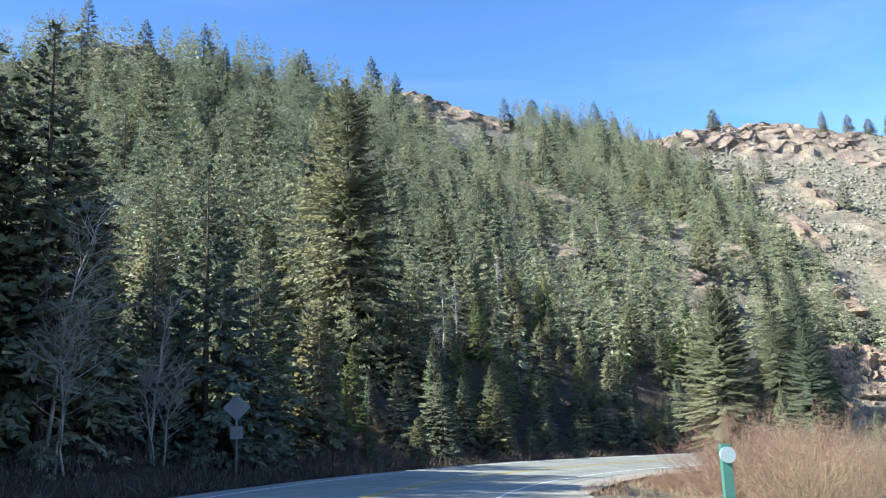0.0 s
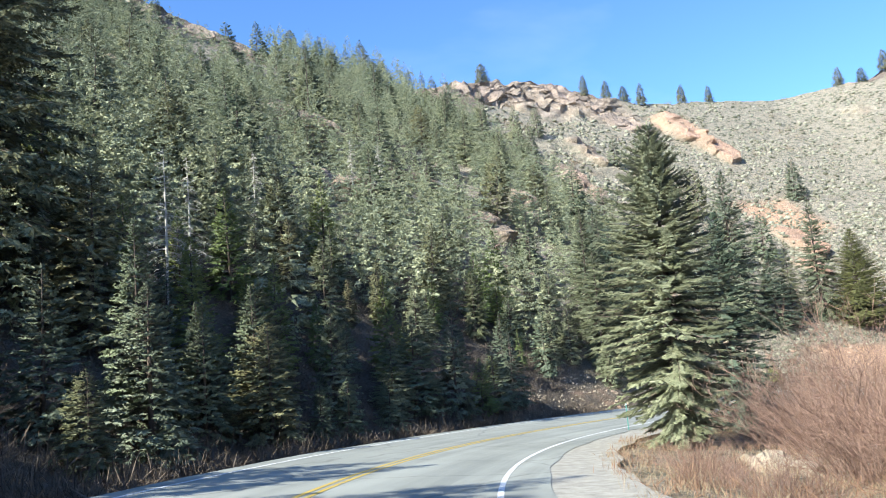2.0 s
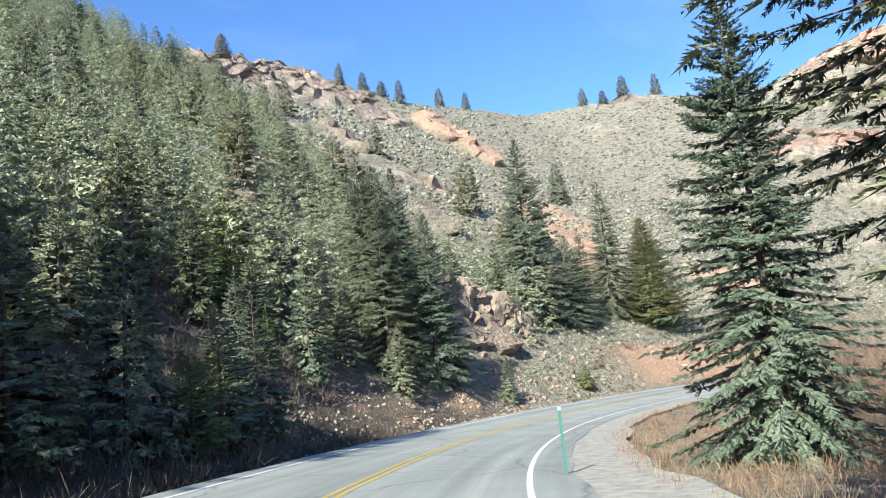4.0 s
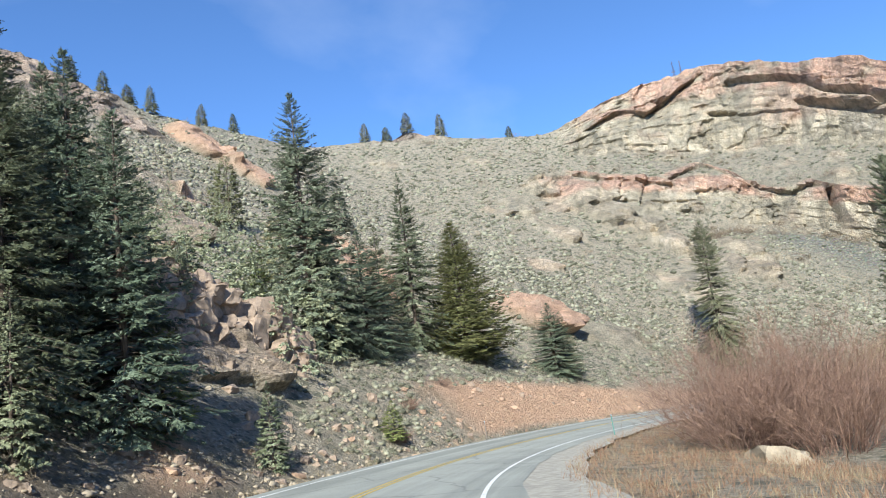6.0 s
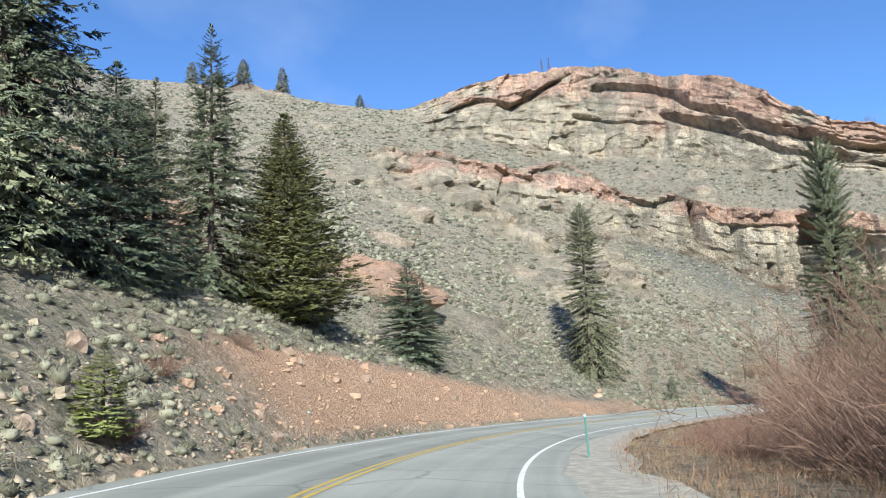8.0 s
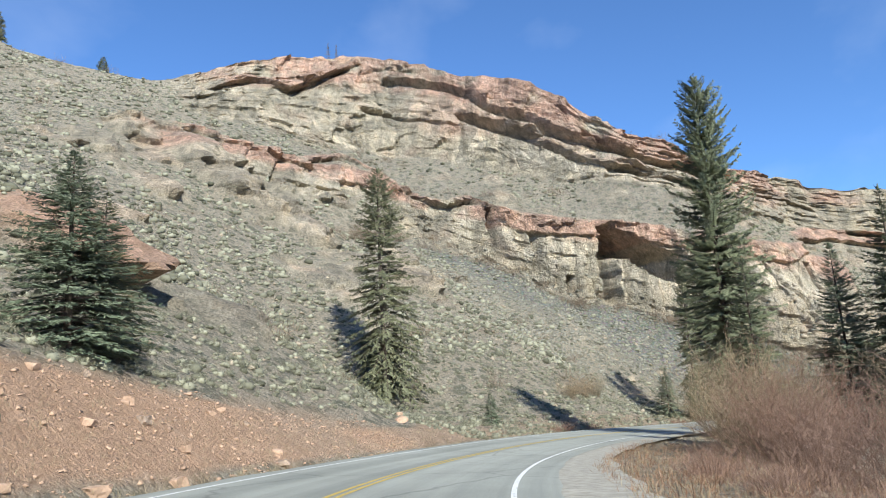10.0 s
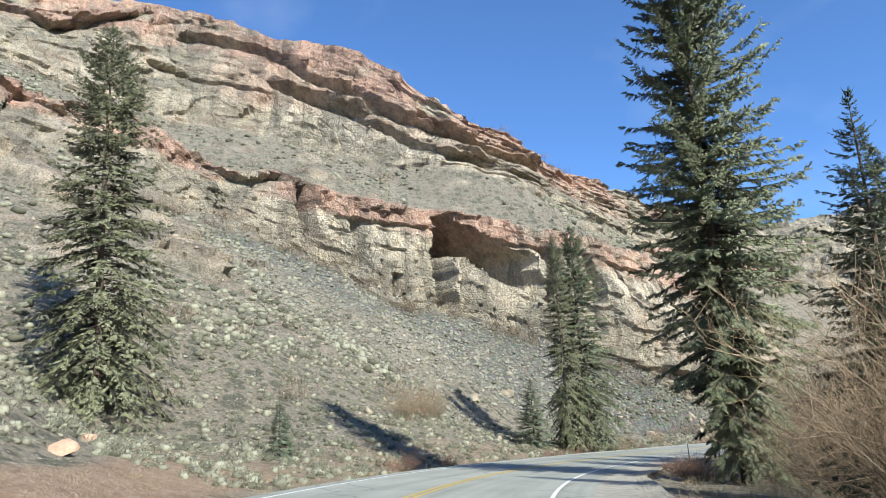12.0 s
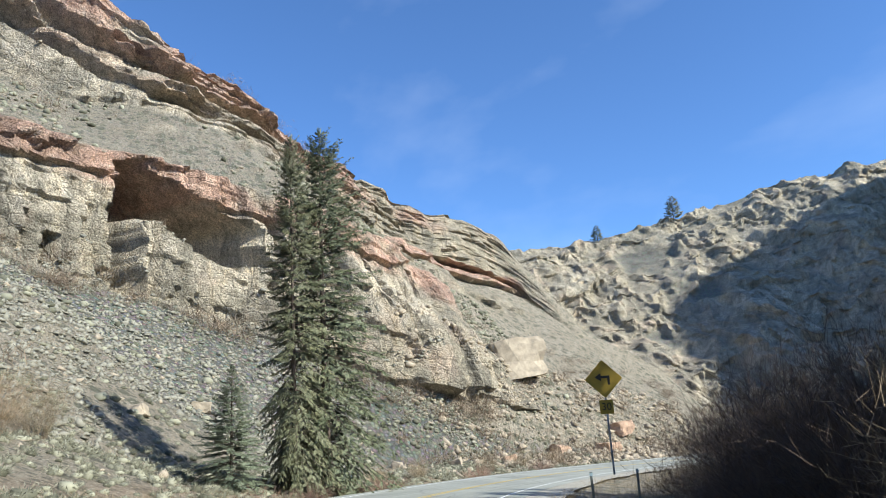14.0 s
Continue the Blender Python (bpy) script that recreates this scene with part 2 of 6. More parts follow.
    rock = mix(ns, ls, 0.16, rock, ramp(ns, ls, crack.outputs["Distance"], (0.0, 0.2), (0.10, 1.0)), "MULTIPLY")
    joint = node(ns, "ShaderNodeTexVoronoi", Scale=0.24)
    joint.feature = "DISTANCE_TO_EDGE"
    upright = coords(ns, ls, (1, 1, 0.5))
    wander = mix(ns, ls, 0.9, upright, noisy_vector(ns, ls, upright, 0.5), "ADD")
    ls.new(wander, joint.inputs["Vector"])
    block = node(ns, "ShaderNodeTexVoronoi", Scale=0.24)
    ls.new(wander, block.inputs["Vector"])
    tone = ns.new("ShaderNodeSeparateColor")
    ls.new(block.outputs["Color"], tone.inputs[0])
    rock = mix(ns, ls, 0.7, rock, ramp(ns, ls, tone.outputs[0], (0.0, (0.74, 0.74, 0.73)), (1.0, (1.38, 1.33, 1.26))), "MULTIPLY")
    rock = mix(ns, ls, 0.3, rock, ramp(ns, ls, joint.outputs["Distance"], (0.0, 0.15), (0.03, 1.0)), "MULTIPLY")
    la = ns.new("ShaderNodeAttribute")
    la.attribute_name = "litter"
    soil = mix(ns, ls, la.outputs["Fac"], soil, ramp(ns, ls, fine, (0.3, (0.055, 0.045, 0.032)), (0.7, (0.19, 0.15, 0.11))))
    col = mix(ns, ls, sep.outputs["Green"], soil, stones)
    col = mix(ns, ls, sep.outputs["Blue"], col, red)
    rock = mix(ns, ls, 1.0, rock, ramp(ns, ls, fine, (0.36, (0.5, 0.49, 0.47)), (0.60, (1.42, 1.42, 1.4))), "MULTIPLY")
    col = mix(ns, ls, sep.outputs["Red"], col, rock)
    ls.new(col, b.inputs["Base Color"])
    hsum = ns.new("ShaderNodeMath")
    hsum.operation = "ADD"
    ls.new(mid, hsum.inputs[0])
    ls.new(fine, hsum.inputs[1])
    edge = mix(ns, ls, sep.outputs["Red"], (1, 1, 1), mix(ns, ls, 1.0, ramp(ns, ls, joint.outputs["Distance"], (0.0, 0.0), (0.04, 1.0)), ramp(ns, ls, crack.outputs["Distance"], (0.0, 0.0), (0.10, 1.0)), "MULTIPLY"))
    relief = ns.new("ShaderNodeMath")
    relief.operation = "ADD"
    faint = ns.new("ShaderNodeMath")
    faint.operation = "MULTIPLY"
    faint.inputs[1].default_value = 0.3
    ls.new(edge, faint.inputs[0])
    ls.new(hsum.outputs[0], relief.inputs[0])
    ls.new(faint.outputs[0], relief.inputs[1])
    bump(ns, ls, b, relief.outputs[0], 1.0, 0.6)
    return m


def asphalt_material():
    m, ns, ls, b = material("asphalt", 0.75)
    at = coords(ns, ls)
    big, fine = noisy(ns, ls, at, 0.25, 5.0), noisy(ns, ls, at, 60.0, 3.0, 0.7)
    col = ramp(ns, ls, big, (0.3, (0.235, 0.242, 0.205)), (0.7, (0.365, 0.372, 0.32)))
    col = mix(ns, ls, 0.4, col, ramp(ns, ls, fine, (0.3, (0.15, 0.152, 0.14)), (0.75, (0.44, 0.445, 0.41))))
    # wheel tracks and patches run along the bend; sealed cracks cross it
    off = ns.new("ShaderNodeVectorMath")
    off.operation = "SUBTRACT"
    off.inputs[1].default_value = (CX, CY, 0)
    ls.new(at, off.inputs[0])
    flat = ns.new("ShaderNodeVectorMath")
    flat.operation = "MULTIPLY"
    flat.inputs[1].default_value = (1, 1, 0)
    ls.new(off.outputs[0], flat.inputs[0])
    far_out = ns.new("ShaderNodeVectorMath")
    far_out.operation = "LENGTH"
    ls.new(flat.outputs[0], far_out.inputs[0])
    across = ns.new("ShaderNodeCombineXYZ")
    ls.new(far_out.outputs["Value"], across.inputs[0])
    slow = ns.new("ShaderNodeVectorMath")
    slow.operation = "MULTIPLY_ADD"
    slow.inputs[1].default_value = (0.03, 0.03, 0)
    ls.new(at, slow.inputs[0])
    ls.new(across.outputs[0], slow.inputs[2])
    col = mix(ns, ls, 1.0, col, ramp(ns, ls, noisy(ns, ls, slow.outputs[0], 1.3, 4.0, 0.6), (0.35, (0.76, 0.77, 0.76)), (0.65, (1.12, 1.12, 1.10))), "MULTIPLY")
    seam = node(ns, "ShaderNodeTexVoronoi", Scale=0.16)
    seam.feature = "DISTANCE_TO_EDGE"
    ls.new(mix(ns, ls, 0.8, at, noisy_vector(ns, ls, at, 0.7), "ADD"), seam.inputs["Vector"])
    col = mix(ns, ls, 0.55, col, ramp(ns, ls, seam.outputs["Distance"], (0.0, 0.35), (0.012, 1.0)), "MULTIPLY")
    ls.new(col, b.inputs["Base Color"])
    bump(ns, ls, b, fine, 0.35, 0.01)
    return m


def paint_material(name, colour):
    m, ns, ls, b = material(name, 0.6)
    at = coords(ns, ls)
    wear = ramp(ns, ls, noisy(ns, ls, at, 9.0, 6.0, 0.7), (0.36, (0.16, 0.16, 0.15)), (0.46, colour))
    ls.new(wear, b.inputs["Base Color"])
    return m


GROUND, ASPHALT = ground_material(), asphalt_material()
WHITE_LINE, YELLOW_LINE = paint_material("white_line_paint", (0.75, 0.75, 0.72)), paint_material("yellow_line_paint", (0.55, 0.38, 0.07))
GRAVEL = plain("gravel", (0.34, 0.315, 0.26), 0.9, 0.4, 3.5, relief=0.6)
BARK = plain("spruce_bark", (0.10, 0.075, 0.058), 0.9, 0.4, 5.0, relief=0.6)
PALE_BARK = plain("pale_bark", (0.50, 0.47, 0.41), 0.85, 0.3, 6.0)
POST_STEEL = plain("weathered_post_steel", (0.17, 0.19, 0.17), 0.6, 0.2, 8.0, 0.3, 0.05)
DEAD_WOOD = plain("weathered_wood", (0.17, 0.14, 0.12), 0.9, 0.3, 6.0)
NEEDLES = leafy("spruce_needles", (0.165, 0.195, 0.12), (0.36, 0.395, 0.26), thin=0.1, tufted=0.6)
# darker copy of the spruce needles, tuned to the single trees' brightness
DARK_NEEDLES = leafy("dark_spruce_needles", (0.105, 0.128, 0.078), (0.245, 0.27, 0.17), thin=0.1, tufted=0.6)
BLUE_NEEDLES = leafy("blue_spruce_needles", (0.125, 0.165, 0.115), (0.285, 0.335, 0.240), thin=0.1, tufted=0.6)
YOUNG_NEEDLES = leafy("fir_needles_bright", (0.16, 0.21, 0.065), (0.33, 0.39, 0.15), thin=0.1, tufted=0.6)
JUNIPER = leafy("juniper_needles", (0.12, 0.135, 0.05), (0.26, 0.27, 0.11), thin=0.1, tufted=0.6)
OLIVE_NEEDLES = leafy("olive_needles", (0.17, 0.178, 0.095), (0.36, 0.36, 0.21), thin=0.1, tufted=0.6)
WOODS = leafy("woods_needles", (0.20, 0.225, 0.15), (0.43, 0.455, 0.31), thin=0.15, per_object=0.1)
SAGE = leafy("sagebrush_leaves", (0.125, 0.124, 0.09), (0.41, 0.40, 0.31), 0.8, 0.15, 0.1)
DRY_GRASS = leafy("dry_grass", (0.26, 0.20, 0.13), (0.52, 0.42, 0.28), 0.8, 0.25, 0.1)
RUST_GRASS = leafy("rust_grass", (0.24, 0.13, 0.085), (0.46, 0.29, 0.19), 0.8, 0.25, 0.1)
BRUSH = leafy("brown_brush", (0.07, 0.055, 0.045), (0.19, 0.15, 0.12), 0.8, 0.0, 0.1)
# grey-brown twigs, darkened further to put the grove's shade into the colour
SHADED_TWIG = leafy("shaded_thicket_twigs", (0.085, 0.062, 0.054), (0.20, 0.148, 0.125), 0.7, 0.0, 0.15)
RED_TWIG = leafy("red_willow_twigs", (0.18, 0.105, 0.085), (0.37, 0.245, 0.195), 0.6, 0.0, 0.15)
SHRUB_TWIG = leafy("shrub_twigs", (0.12, 0.094, 0.075), (0.29, 0.225, 0.175), 0.8, 0.0, 0.1)
TAN_TWIG = leafy("tan_willow_twigs", (0.20, 0.15, 0.10), (0.46, 0.36, 0.26), 0.7, 0.0, 0.2)
TAN_ROCK = plain("tan_rock", (0.36, 0.30, 0.22), 0.9, 0.4, 1.3, relief=0.6)
BROWN_ROCK = plain("brown_rock", (0.30, 0.225, 0.168), 0.92, 0.55, 1.6, relief=1.0)
RED_ROCK = plain("red_rock", (0.41, 0.275, 0.19), 0.92, 0.45, 1.3, relief=0.6)
GREY_ROCK = plain("grey_rock", (0.25, 0.238, 0.188), 0.9, 0.4, 1.5, relief=0.6)
STEEL = plain("galvanised_steel", (0.42, 0.43, 0.44), 0.45, 0.12, 8.0, 0.8, 0.05)
GREEN_PAINT = plain("green_post_paint", (0.06, 0.19, 0.16), 0.55, 0.15, 8.0, 0.0, 0.05)
SIGN_YELLOW = plain("sign_yellow", (0.42, 0.28, 0.035), 0.5, 0.12, 5.0, 0.0, 0.03)
BLACK_PAINT = plain("sign_black", (0.015, 0.015, 0.015), 0.5, 0.1, 5.0, 0.0, 0.02)
SIGN_BACK = plain("sign_back_aluminium", (0.40, 0.41, 0.43), 0.5, 0.08, 4.0, 0.6, 0.03)
REFLECTOR = plain("reflector", (0.34, 0.44, 0.48), 0.25, 0.05, 20.0)

# ---- the lie of the land: bearing, radius, height ----
ROAD = [(-62, 215, -16.0), (-35, 140, -14.8), (-20, 116, -14.0), (-8, 109, -13.6), (5, 106, -13.2), (15, 104.5, -12.9), (25, 103, -12.5), (33, 102.2, -12.2), (40, 101.5, -11.9), (47, 100.8, -11.5), (54.6, 100.3, -11.1),
        (62.7, 100.2, -10.6), (71.5, 100.4, -10.2), (80.3, 100.8, -9.8), (89, 101.0, -9.2), (97.6, 101.5, -8.7), (105.8, 102.0, -8.2), (113.7, 102.1, -7.7), (121.3, 101.7, -7.0),
        (129.1, 101.3, -6.2), (136.9, 101.4, -5.3), (144.7, 101.5, -4.3), (152.5, 100.9, -3.3), (160.3, 99.4, -2.2), (168.1, 97.3, -1.1), (176.3, 94.8, 0.0), (185, 93.7, 1.1), (193.7, 94.7, 2.3), (206, 98.5, 3.8), (298, 215, -16.0)]
CREST = [(-62, 285, 92), (-56, 260, 20), (-50, 240, -15), (-24, 240, -14), (-19, 190, -12), (-17.7, 161, -2), (-15, 163, 4.7), (-12.3, 166, 9), (-9.4, 168, 14.4), (-8.2, 180, 32), (-6.5, 182, 37), (-3, 180, 40),
         (2, 176, 39.5), (4, 175, 42), (7.3, 172, 42.6), (14.4, 167, 45), (17.4, 165, 48.4), (22.5, 163, 51), (25.4, 170, 60), (27, 175, 66), (31, 195, 76), (35, 215, 85.5), (38, 217, 83.5), (42, 220, 80.5), (45, 224, 77), (47.5, 229, 72), (52, 239, 76), (57, 248, 80)]
# unseen: 153-206 kept low to admit sun, 235-290 raised to shade far hill
CREST += [(65, 257, 78), (70, 244, 76), (80, 224, 70), (86, 221, 75), (94, 218, 72.5), (99, 215, 69), (103, 215, 72), (112, 215, 73), (116.6, 215, 78), (123, 206, 70), (131, 195, 64), (141, 182, 55),
          (148, 182, 44), (153, 180, 32), (158, 177, 16), (165, 175, 9), (206, 175, 12), (235, 190, 80), (262, 190, 150), (280, 200, 165), (290, 215, 150), (298, 285, 92)]
BASE = [(-62, 200, 8), (-54, 190, -15), (-21, 160, -13), (-17.7, 150, -9), (-9, 130, -8), (0, 126, -7), (8, 127, -6), (14, 128, -4), (20, 134, 0), (23.5, 142, 5), (27, 149.3, 9.3), (31.9, 154, 11), (34.7, 160, 18), (37.6, 168, 23), (43.7, 168, 24),
        (51, 165, 22), (65, 158, 18), (70, 144, 14), (76, 143, 12.5), (80, 143, 10), (95, 138, 11), (117, 138, 17), (140, 128, 11), (150, 126, 6), (157, 125, 3.5), (206, 125, 4), (298, 200, 8)]
LEDGE = [(-62, 225, 40), (-54, 205, -15), (-21, 170, -13), (-17.7, 154, -6), (-9.2, 148, 0), (-6, 152, 8), (2, 150, 12), (8, 146, 16), (14, 142, 19), (20, 138, 21), (23.5, 143.2, 22.6), (27, 150, 25.6), (31.9, 157, 27.2), (34.7, 164, 31), (37.6, 176, 34.5),
         (40.3, 181, 40.5), (43.7, 186, 42), (47.6, 193, 46.7), (51, 199, 49.6), (65, 196, 38), (78, 170, 27), (95, 163, 30), (117, 163, 37), (140, 146, 26), (148, 142, 18), (153, 141, 12), (158, 139, 6.5), (206, 138, 6), (298, 225, 40)]
BENCH = [(-62, 255, 66), (-54, 220, -15), (-21, 180, -13), (-17.7, 158, -4), (-9.2, 158, 7), (-6, 176, 23.5), (2, 167, 25), (8, 160, 27.5), (14, 153, 29), (20, 150, 33), (23.5, 155, 37), (27, 170, 40.5), (31.9, 186, 48.5), (34.7, 195, 51), (37.6, 200, 53),
         (40.3, 203, 55), (43.7, 206, 57), (47.6, 211, 59), (51, 220, 63), (65, 230, 60), (78, 200, 49), (95, 195, 55), (117, 195, 60), (140, 165, 40), (148, 160, 30), (153, 159, 19), (158, 156, 9), (206, 155, 8), (298, 255, 66)]
CUT = [(-62, 30, 4), (-9, 14, 2.0), (0, 15, 1.8), (15, 19, 1.2), (25, 23, 1.0), (33, 20, 1.5), (40, 18, 2.5), (47, 17, 4.0), (53, 18, 4.8), (57, 20, 3.6), (60, 23, 2.8), (64, 16, 2.2), (68, 11, 1.8), (72, 11, 1.8), (78, 11, 2.6), (84, 11, 3.8), (90, 11, 4.5), (97, 11, 4.6), (104, 12, 4), (110, 11, 3), (120, 9, 2.0), (132, 9, 2.0), (150, 11, 1.6), (206, 14, 1.6), (298, 30, 4)]


def along(table, th, col):
    """A table's column at the bearings th, smoothed a little between its stations."""
    t = np.array(table, float)
    th = np.asarray(th, float)
    out = 0
    for d, w in ((-1.2, 0.2), (-0.5, 0.2), (0, 0.2), (0.5, 0.2), (1.2, 0.2)):
        out = out + w * np.interp(th + d, t[:, 0], t[:, col])
    return out


def road_line(th):
    """Radius and height of the road's middle, smooth over its stations."""
    th = np.asarray(th, float)
    r = z = 0
    t = np.array(ROAD, float)
    for d in np.linspace(-6, 6, 13):
        r, z = r + np.interp(th + d, t[:, 0], t[:, 1]) / 13, z + np.interp(th + d, t[:, 0], t[:, 2]) / 13
    return r, z


BANK = 0.05                       # the road leans into the bend


def low_ground(th, r):
    """Height of the ground from the valley floor to the road's far ditch."""
    rc, zc = road_line(th)
    u = r - rc
    z = zc + BANK * np.clip(u, -5.4, 5.2) - 0.16
    z = z - 0.24 * step(-6.3, -8.2, u) - 0.8 * step(-8.0, -17.0, u) - 0.22 * step(5.0, 6.2, u)
    floor = -9.0 + (zc + 7.9) * step(25, 80, r)
    z = np.where(u < -8, z * step(5, 85, r) + floor * (1 - step(5, 85, r)) - 0, z)
    return z


def build_ground():
    th = np.concatenate([np.arange(-62, 6, 0.5), np.arange(6, 50, 0.17), np.arange(50, 110, 0.32), np.arange(110, 206, 0.45), np.arange(206, 298, 2.0)])
    n = len(th)
    rc, zc = road_line(th)
    k = [(rc + 6.4, low_ground(th, rc + 6.4)), (rc + along(CUT, th, 1), zc + along(CUT, th, 2))]
    k += [(along(t, th, 1), along(t, th, 2)) for t in (BASE, LEDGE, BENCH, CREST)]
    k += [(k[-1][0] + 14, k[-1][1] + 0.5), (k[-1][0] + 90, k[-1][1] - 6), (k[-1][0] + 500, k[-1][1] - 10), (k[-1][0] * 0 + 4500, k[-1][1] * 0 + 30)]
    counts = [14, 44, 52, 24, 80, 4, 4, 3, 3]
    R, Z, seg = [], [], []
    for f in np.linspace(0.0005, 1, 12, endpoint=False):
        R.append((rc - 16) * f), Z.append(low_ground(th, R[-1])), seg.append(-2.0)
    for f in np.linspace(-16, 6.4, 30, endpoint=False):
        R.append(rc + f), Z.append(low_ground(th, R[-1])), seg.append(-1.0)
    for i, c in enumerate(counts):
        for f in np.linspace(0, 1, c, endpoint=i == len(counts) - 1):
            R.append(k[i][0] + (k[i + 1][0] - k[i][0]) * f), Z.append(k[i][1] + (k[i + 1][1] - k[i][1]) * f), seg.append(i + f)
    R, Z, seg = np.array(R), np.array(Z), np.array(seg)[:, None]
    T = np.broadcast_to(th, R.shape)
    X, Y = CX + R * np.cos(np.radians(T)), CY + R * np.sin(np.radians(T))
    # bare rock: the two cliffs, the crags of the ridge and the red outcrops
    win = lambda a, b, soft, v: step(a - soft, a + soft, v) * (1 - step(b - soft, b + soft, v))
    n0 = fbm(X / 40, Y / 40, Z / 40)
    n1, n2 = fbm(X / 14, Y / 14, Z / 14), fbm(X / 5, Y / 5, Z / 5)
    cliff1 = win(1.95, 3.02, 0.05, seg) * win(8.5, 41, 1.2, T + 3 * n1)
    cliff2 = win(3.95, 5.1, 0.06, seg + 0.08 * n1) * win(-7.5, 47, 1.5, T + 2 * n1)
    bedded = win(2.6, 3.1, 0.12, seg + 0.1 * n1) * win(36, 55, 2.0, T)
    crags = np.clip(win(4.28, 5.1, 0.14, seg + 0.3 * n1) * win(80.5, 99, 1.5, T) + win(4.3, 5.1, 0.12, seg + 0.25 * n1) * win(110, 119, 1.2, T + n1) + win(4.6, 5.1, 0.1, seg) * win(137, 142, 1.2, T) + win(4.9, 5.05, 0.05, seg) * win(55, 60, 1.0, T), 0, 1)
    far = win(1.9, 5.05, 0.3, seg) * win(-70, -52, 2.5, T) * step(-0.25, 0.35, n1 + 0.4 * n2)
    loose = 0.8 * win(3.05, 3.95, 0.1, seg) * win(-4, 44, 2, T) * step(0.02, 0.25, n1 * 0.6 + 0.7 * n2) + win(1.2, 4.9, 0.3, seg) * win(35, 130, 4, T) * step(0.28, 0.46, n1 + 0.35 * n2) * 0.7 + win(1.4, 2.8, 0.2, seg) * win(38, 58, 2, T) * step(0.0, 0.3, n1 + 0.5 * n2)
    rock = np.clip(cliff1 + cliff2 + bedded + crags + far + loose, 0, 1)
    scree = win(0.9, 2.0, 0.12, seg + 0.15 * n1) * win(20, 41, 3.0, T + 4 * n1 + 10 * (2 - seg) * (seg < 2)) + 0.25 * win(3.0, 4.0, 0.1, seg) * win(20, 46, 2, T) + 0.7 * win(1.3, 5, 0.4, seg) * win(108, 114, 1.5, T + 2 * n1) + 0.5 * far
    red = win(0.12, 1.02, 0.06, seg + 0.12 * n2) * win(72, 97, 2.0, T + 3 * n1) * (0.45 + 0.55 * step(72, 82, T)) + 0.7 * win(0.2, 0.9, 0.1, seg) * win(112, 130, 2, T) * step(-0.2, 0.3, n2)
    red += 0.25 * win(0.0, 0.4, 0.1, seg) * win(20, 63, 3, T) + 0.6 * win(0.1, 0.75, 0.1, seg + 0.1 * n2) * win(62, 74, 2, T)
    red += win(4.3, 4.62, 0.06, seg + 0.05 * n2) * win(75.5, 79.5, 0.5, T) + win(2.4, 3.0, 0.1, seg + 0.1 * n2) * win(76, 81, 0.8, T + n1)
    pink = win(2.72, 3.04, 0.06, seg + 0.04 * n2) * win(-6, 53, 1.5, T) * step(-0.5, 0.1, n2 + 0.5 * n1) + 0.85 * win(4.66, 5.1, 0.06, seg + 0.06 * n2) * win(0, 46, 2, T) * step(-0.4, 0.2, n2) + 0.6 * win(4.28, 5.1, 0.08, seg + 0.05 * n2) * win(8, 33, 2, T) * step(-0.35, 0.15, n1 + 0.4 * n2) + 0.15 * crags + 0.25 * step(0.1, 0.5, n2)
    scree, red, pink = (np.clip(v, 0, 1) for v in (scree, red, pink))
    bulge = 0
    for kt, kr, wa, wr, lump, tint in KNOBS:
        d = np.sqrt(((T - kt) * np.pi / 180 * R / wa) ** 2 + ((R - kr) / wr) ** 2) + 0.35 * n2 + 0.15 * n1
        k0 = 1 - step(0.7, 1.05, d)
        bulge, rock, pink, red = bulge + lump * k0, np.maximum(rock, k0 * (0.5 if tint >= 1 else 1.0)), np.maximum(pink, tint * k0), np.maximum(red, k0) if tint >= 1 else red * (1 - k0)
    # beds and joints step the cliffs; slopes stay rough ground
    arc = np.radians(T) * R
    tall = np.where(seg < 3.5, (seg - 2) * 17, (seg - 4) * 34) + 1.9 * n1 + 0.7 * n2
    low_cliff = seg < 3.5
    cell = np.floor(arc / 13 + 1.5 * n1)
    bed = np.floor(tall / 1.5 + 0.8 * hash3(cell, cell * 0 + 2, cell * 0))
    thick = hash3(bed, cell, bed * 0)
    big = hash3(np.floor(arc / 6.5 + n1), np.floor(tall / 4.2 + 0.7 * n2), bed * 0 + 4)
    big2 = hash3(np.floor(arc / 11 + 1.3 * n1), np.floor(tall / 7.5 + 0.8 * n2), bed * 0 + 6)
    small = hash3(np.floor(arc / (1.2 + 1.6 * thick) + 5 * thick), bed, bed * 0 + 1)
    column = np.floor(arc / 2.6 + 0.6 * n1)
    jut = 1.9 * n1 + 1.0 * n2 + np.where(low_cliff, 0.4, 0.55) * thick + 1.4 * big + 1.6 * big2 + 0.55 * small
    jut = jut + np.where(low_cliff, 1.6, 0.4) * hash3(column, column * 0 + 5, np.floor(tall / 9))
    gully = 3.0 * np.clip(vnoise(arc / 5, Z * 0 + 2, Z / 40) - 0.3, 0, 1)
    steep = np.clip(cliff1 + cliff2 + bedded, 0, 1)
    jag = lambda d: (1 - np.abs(vnoise(X / d, Y / d, Z / (d * 1.6)))) ** 2
    jut = np.where(steep > 0.3, jut, np.where(T < -10, 9.0 * n0 + 5.0 * n1 + 2.5 * n2 + 2.5 * big, 2.2 * n1 + 1.3 * n2 + 0.8 * big + 0.5 * small + 2.2 * jag(6) + 1.3 * jag(2.6) + 1.0 * hash3(column, column * 0 + 8, np.floor(tall / 9)) - 1.2))
    out = rock * (jut - 1.6 - gully) + bulge
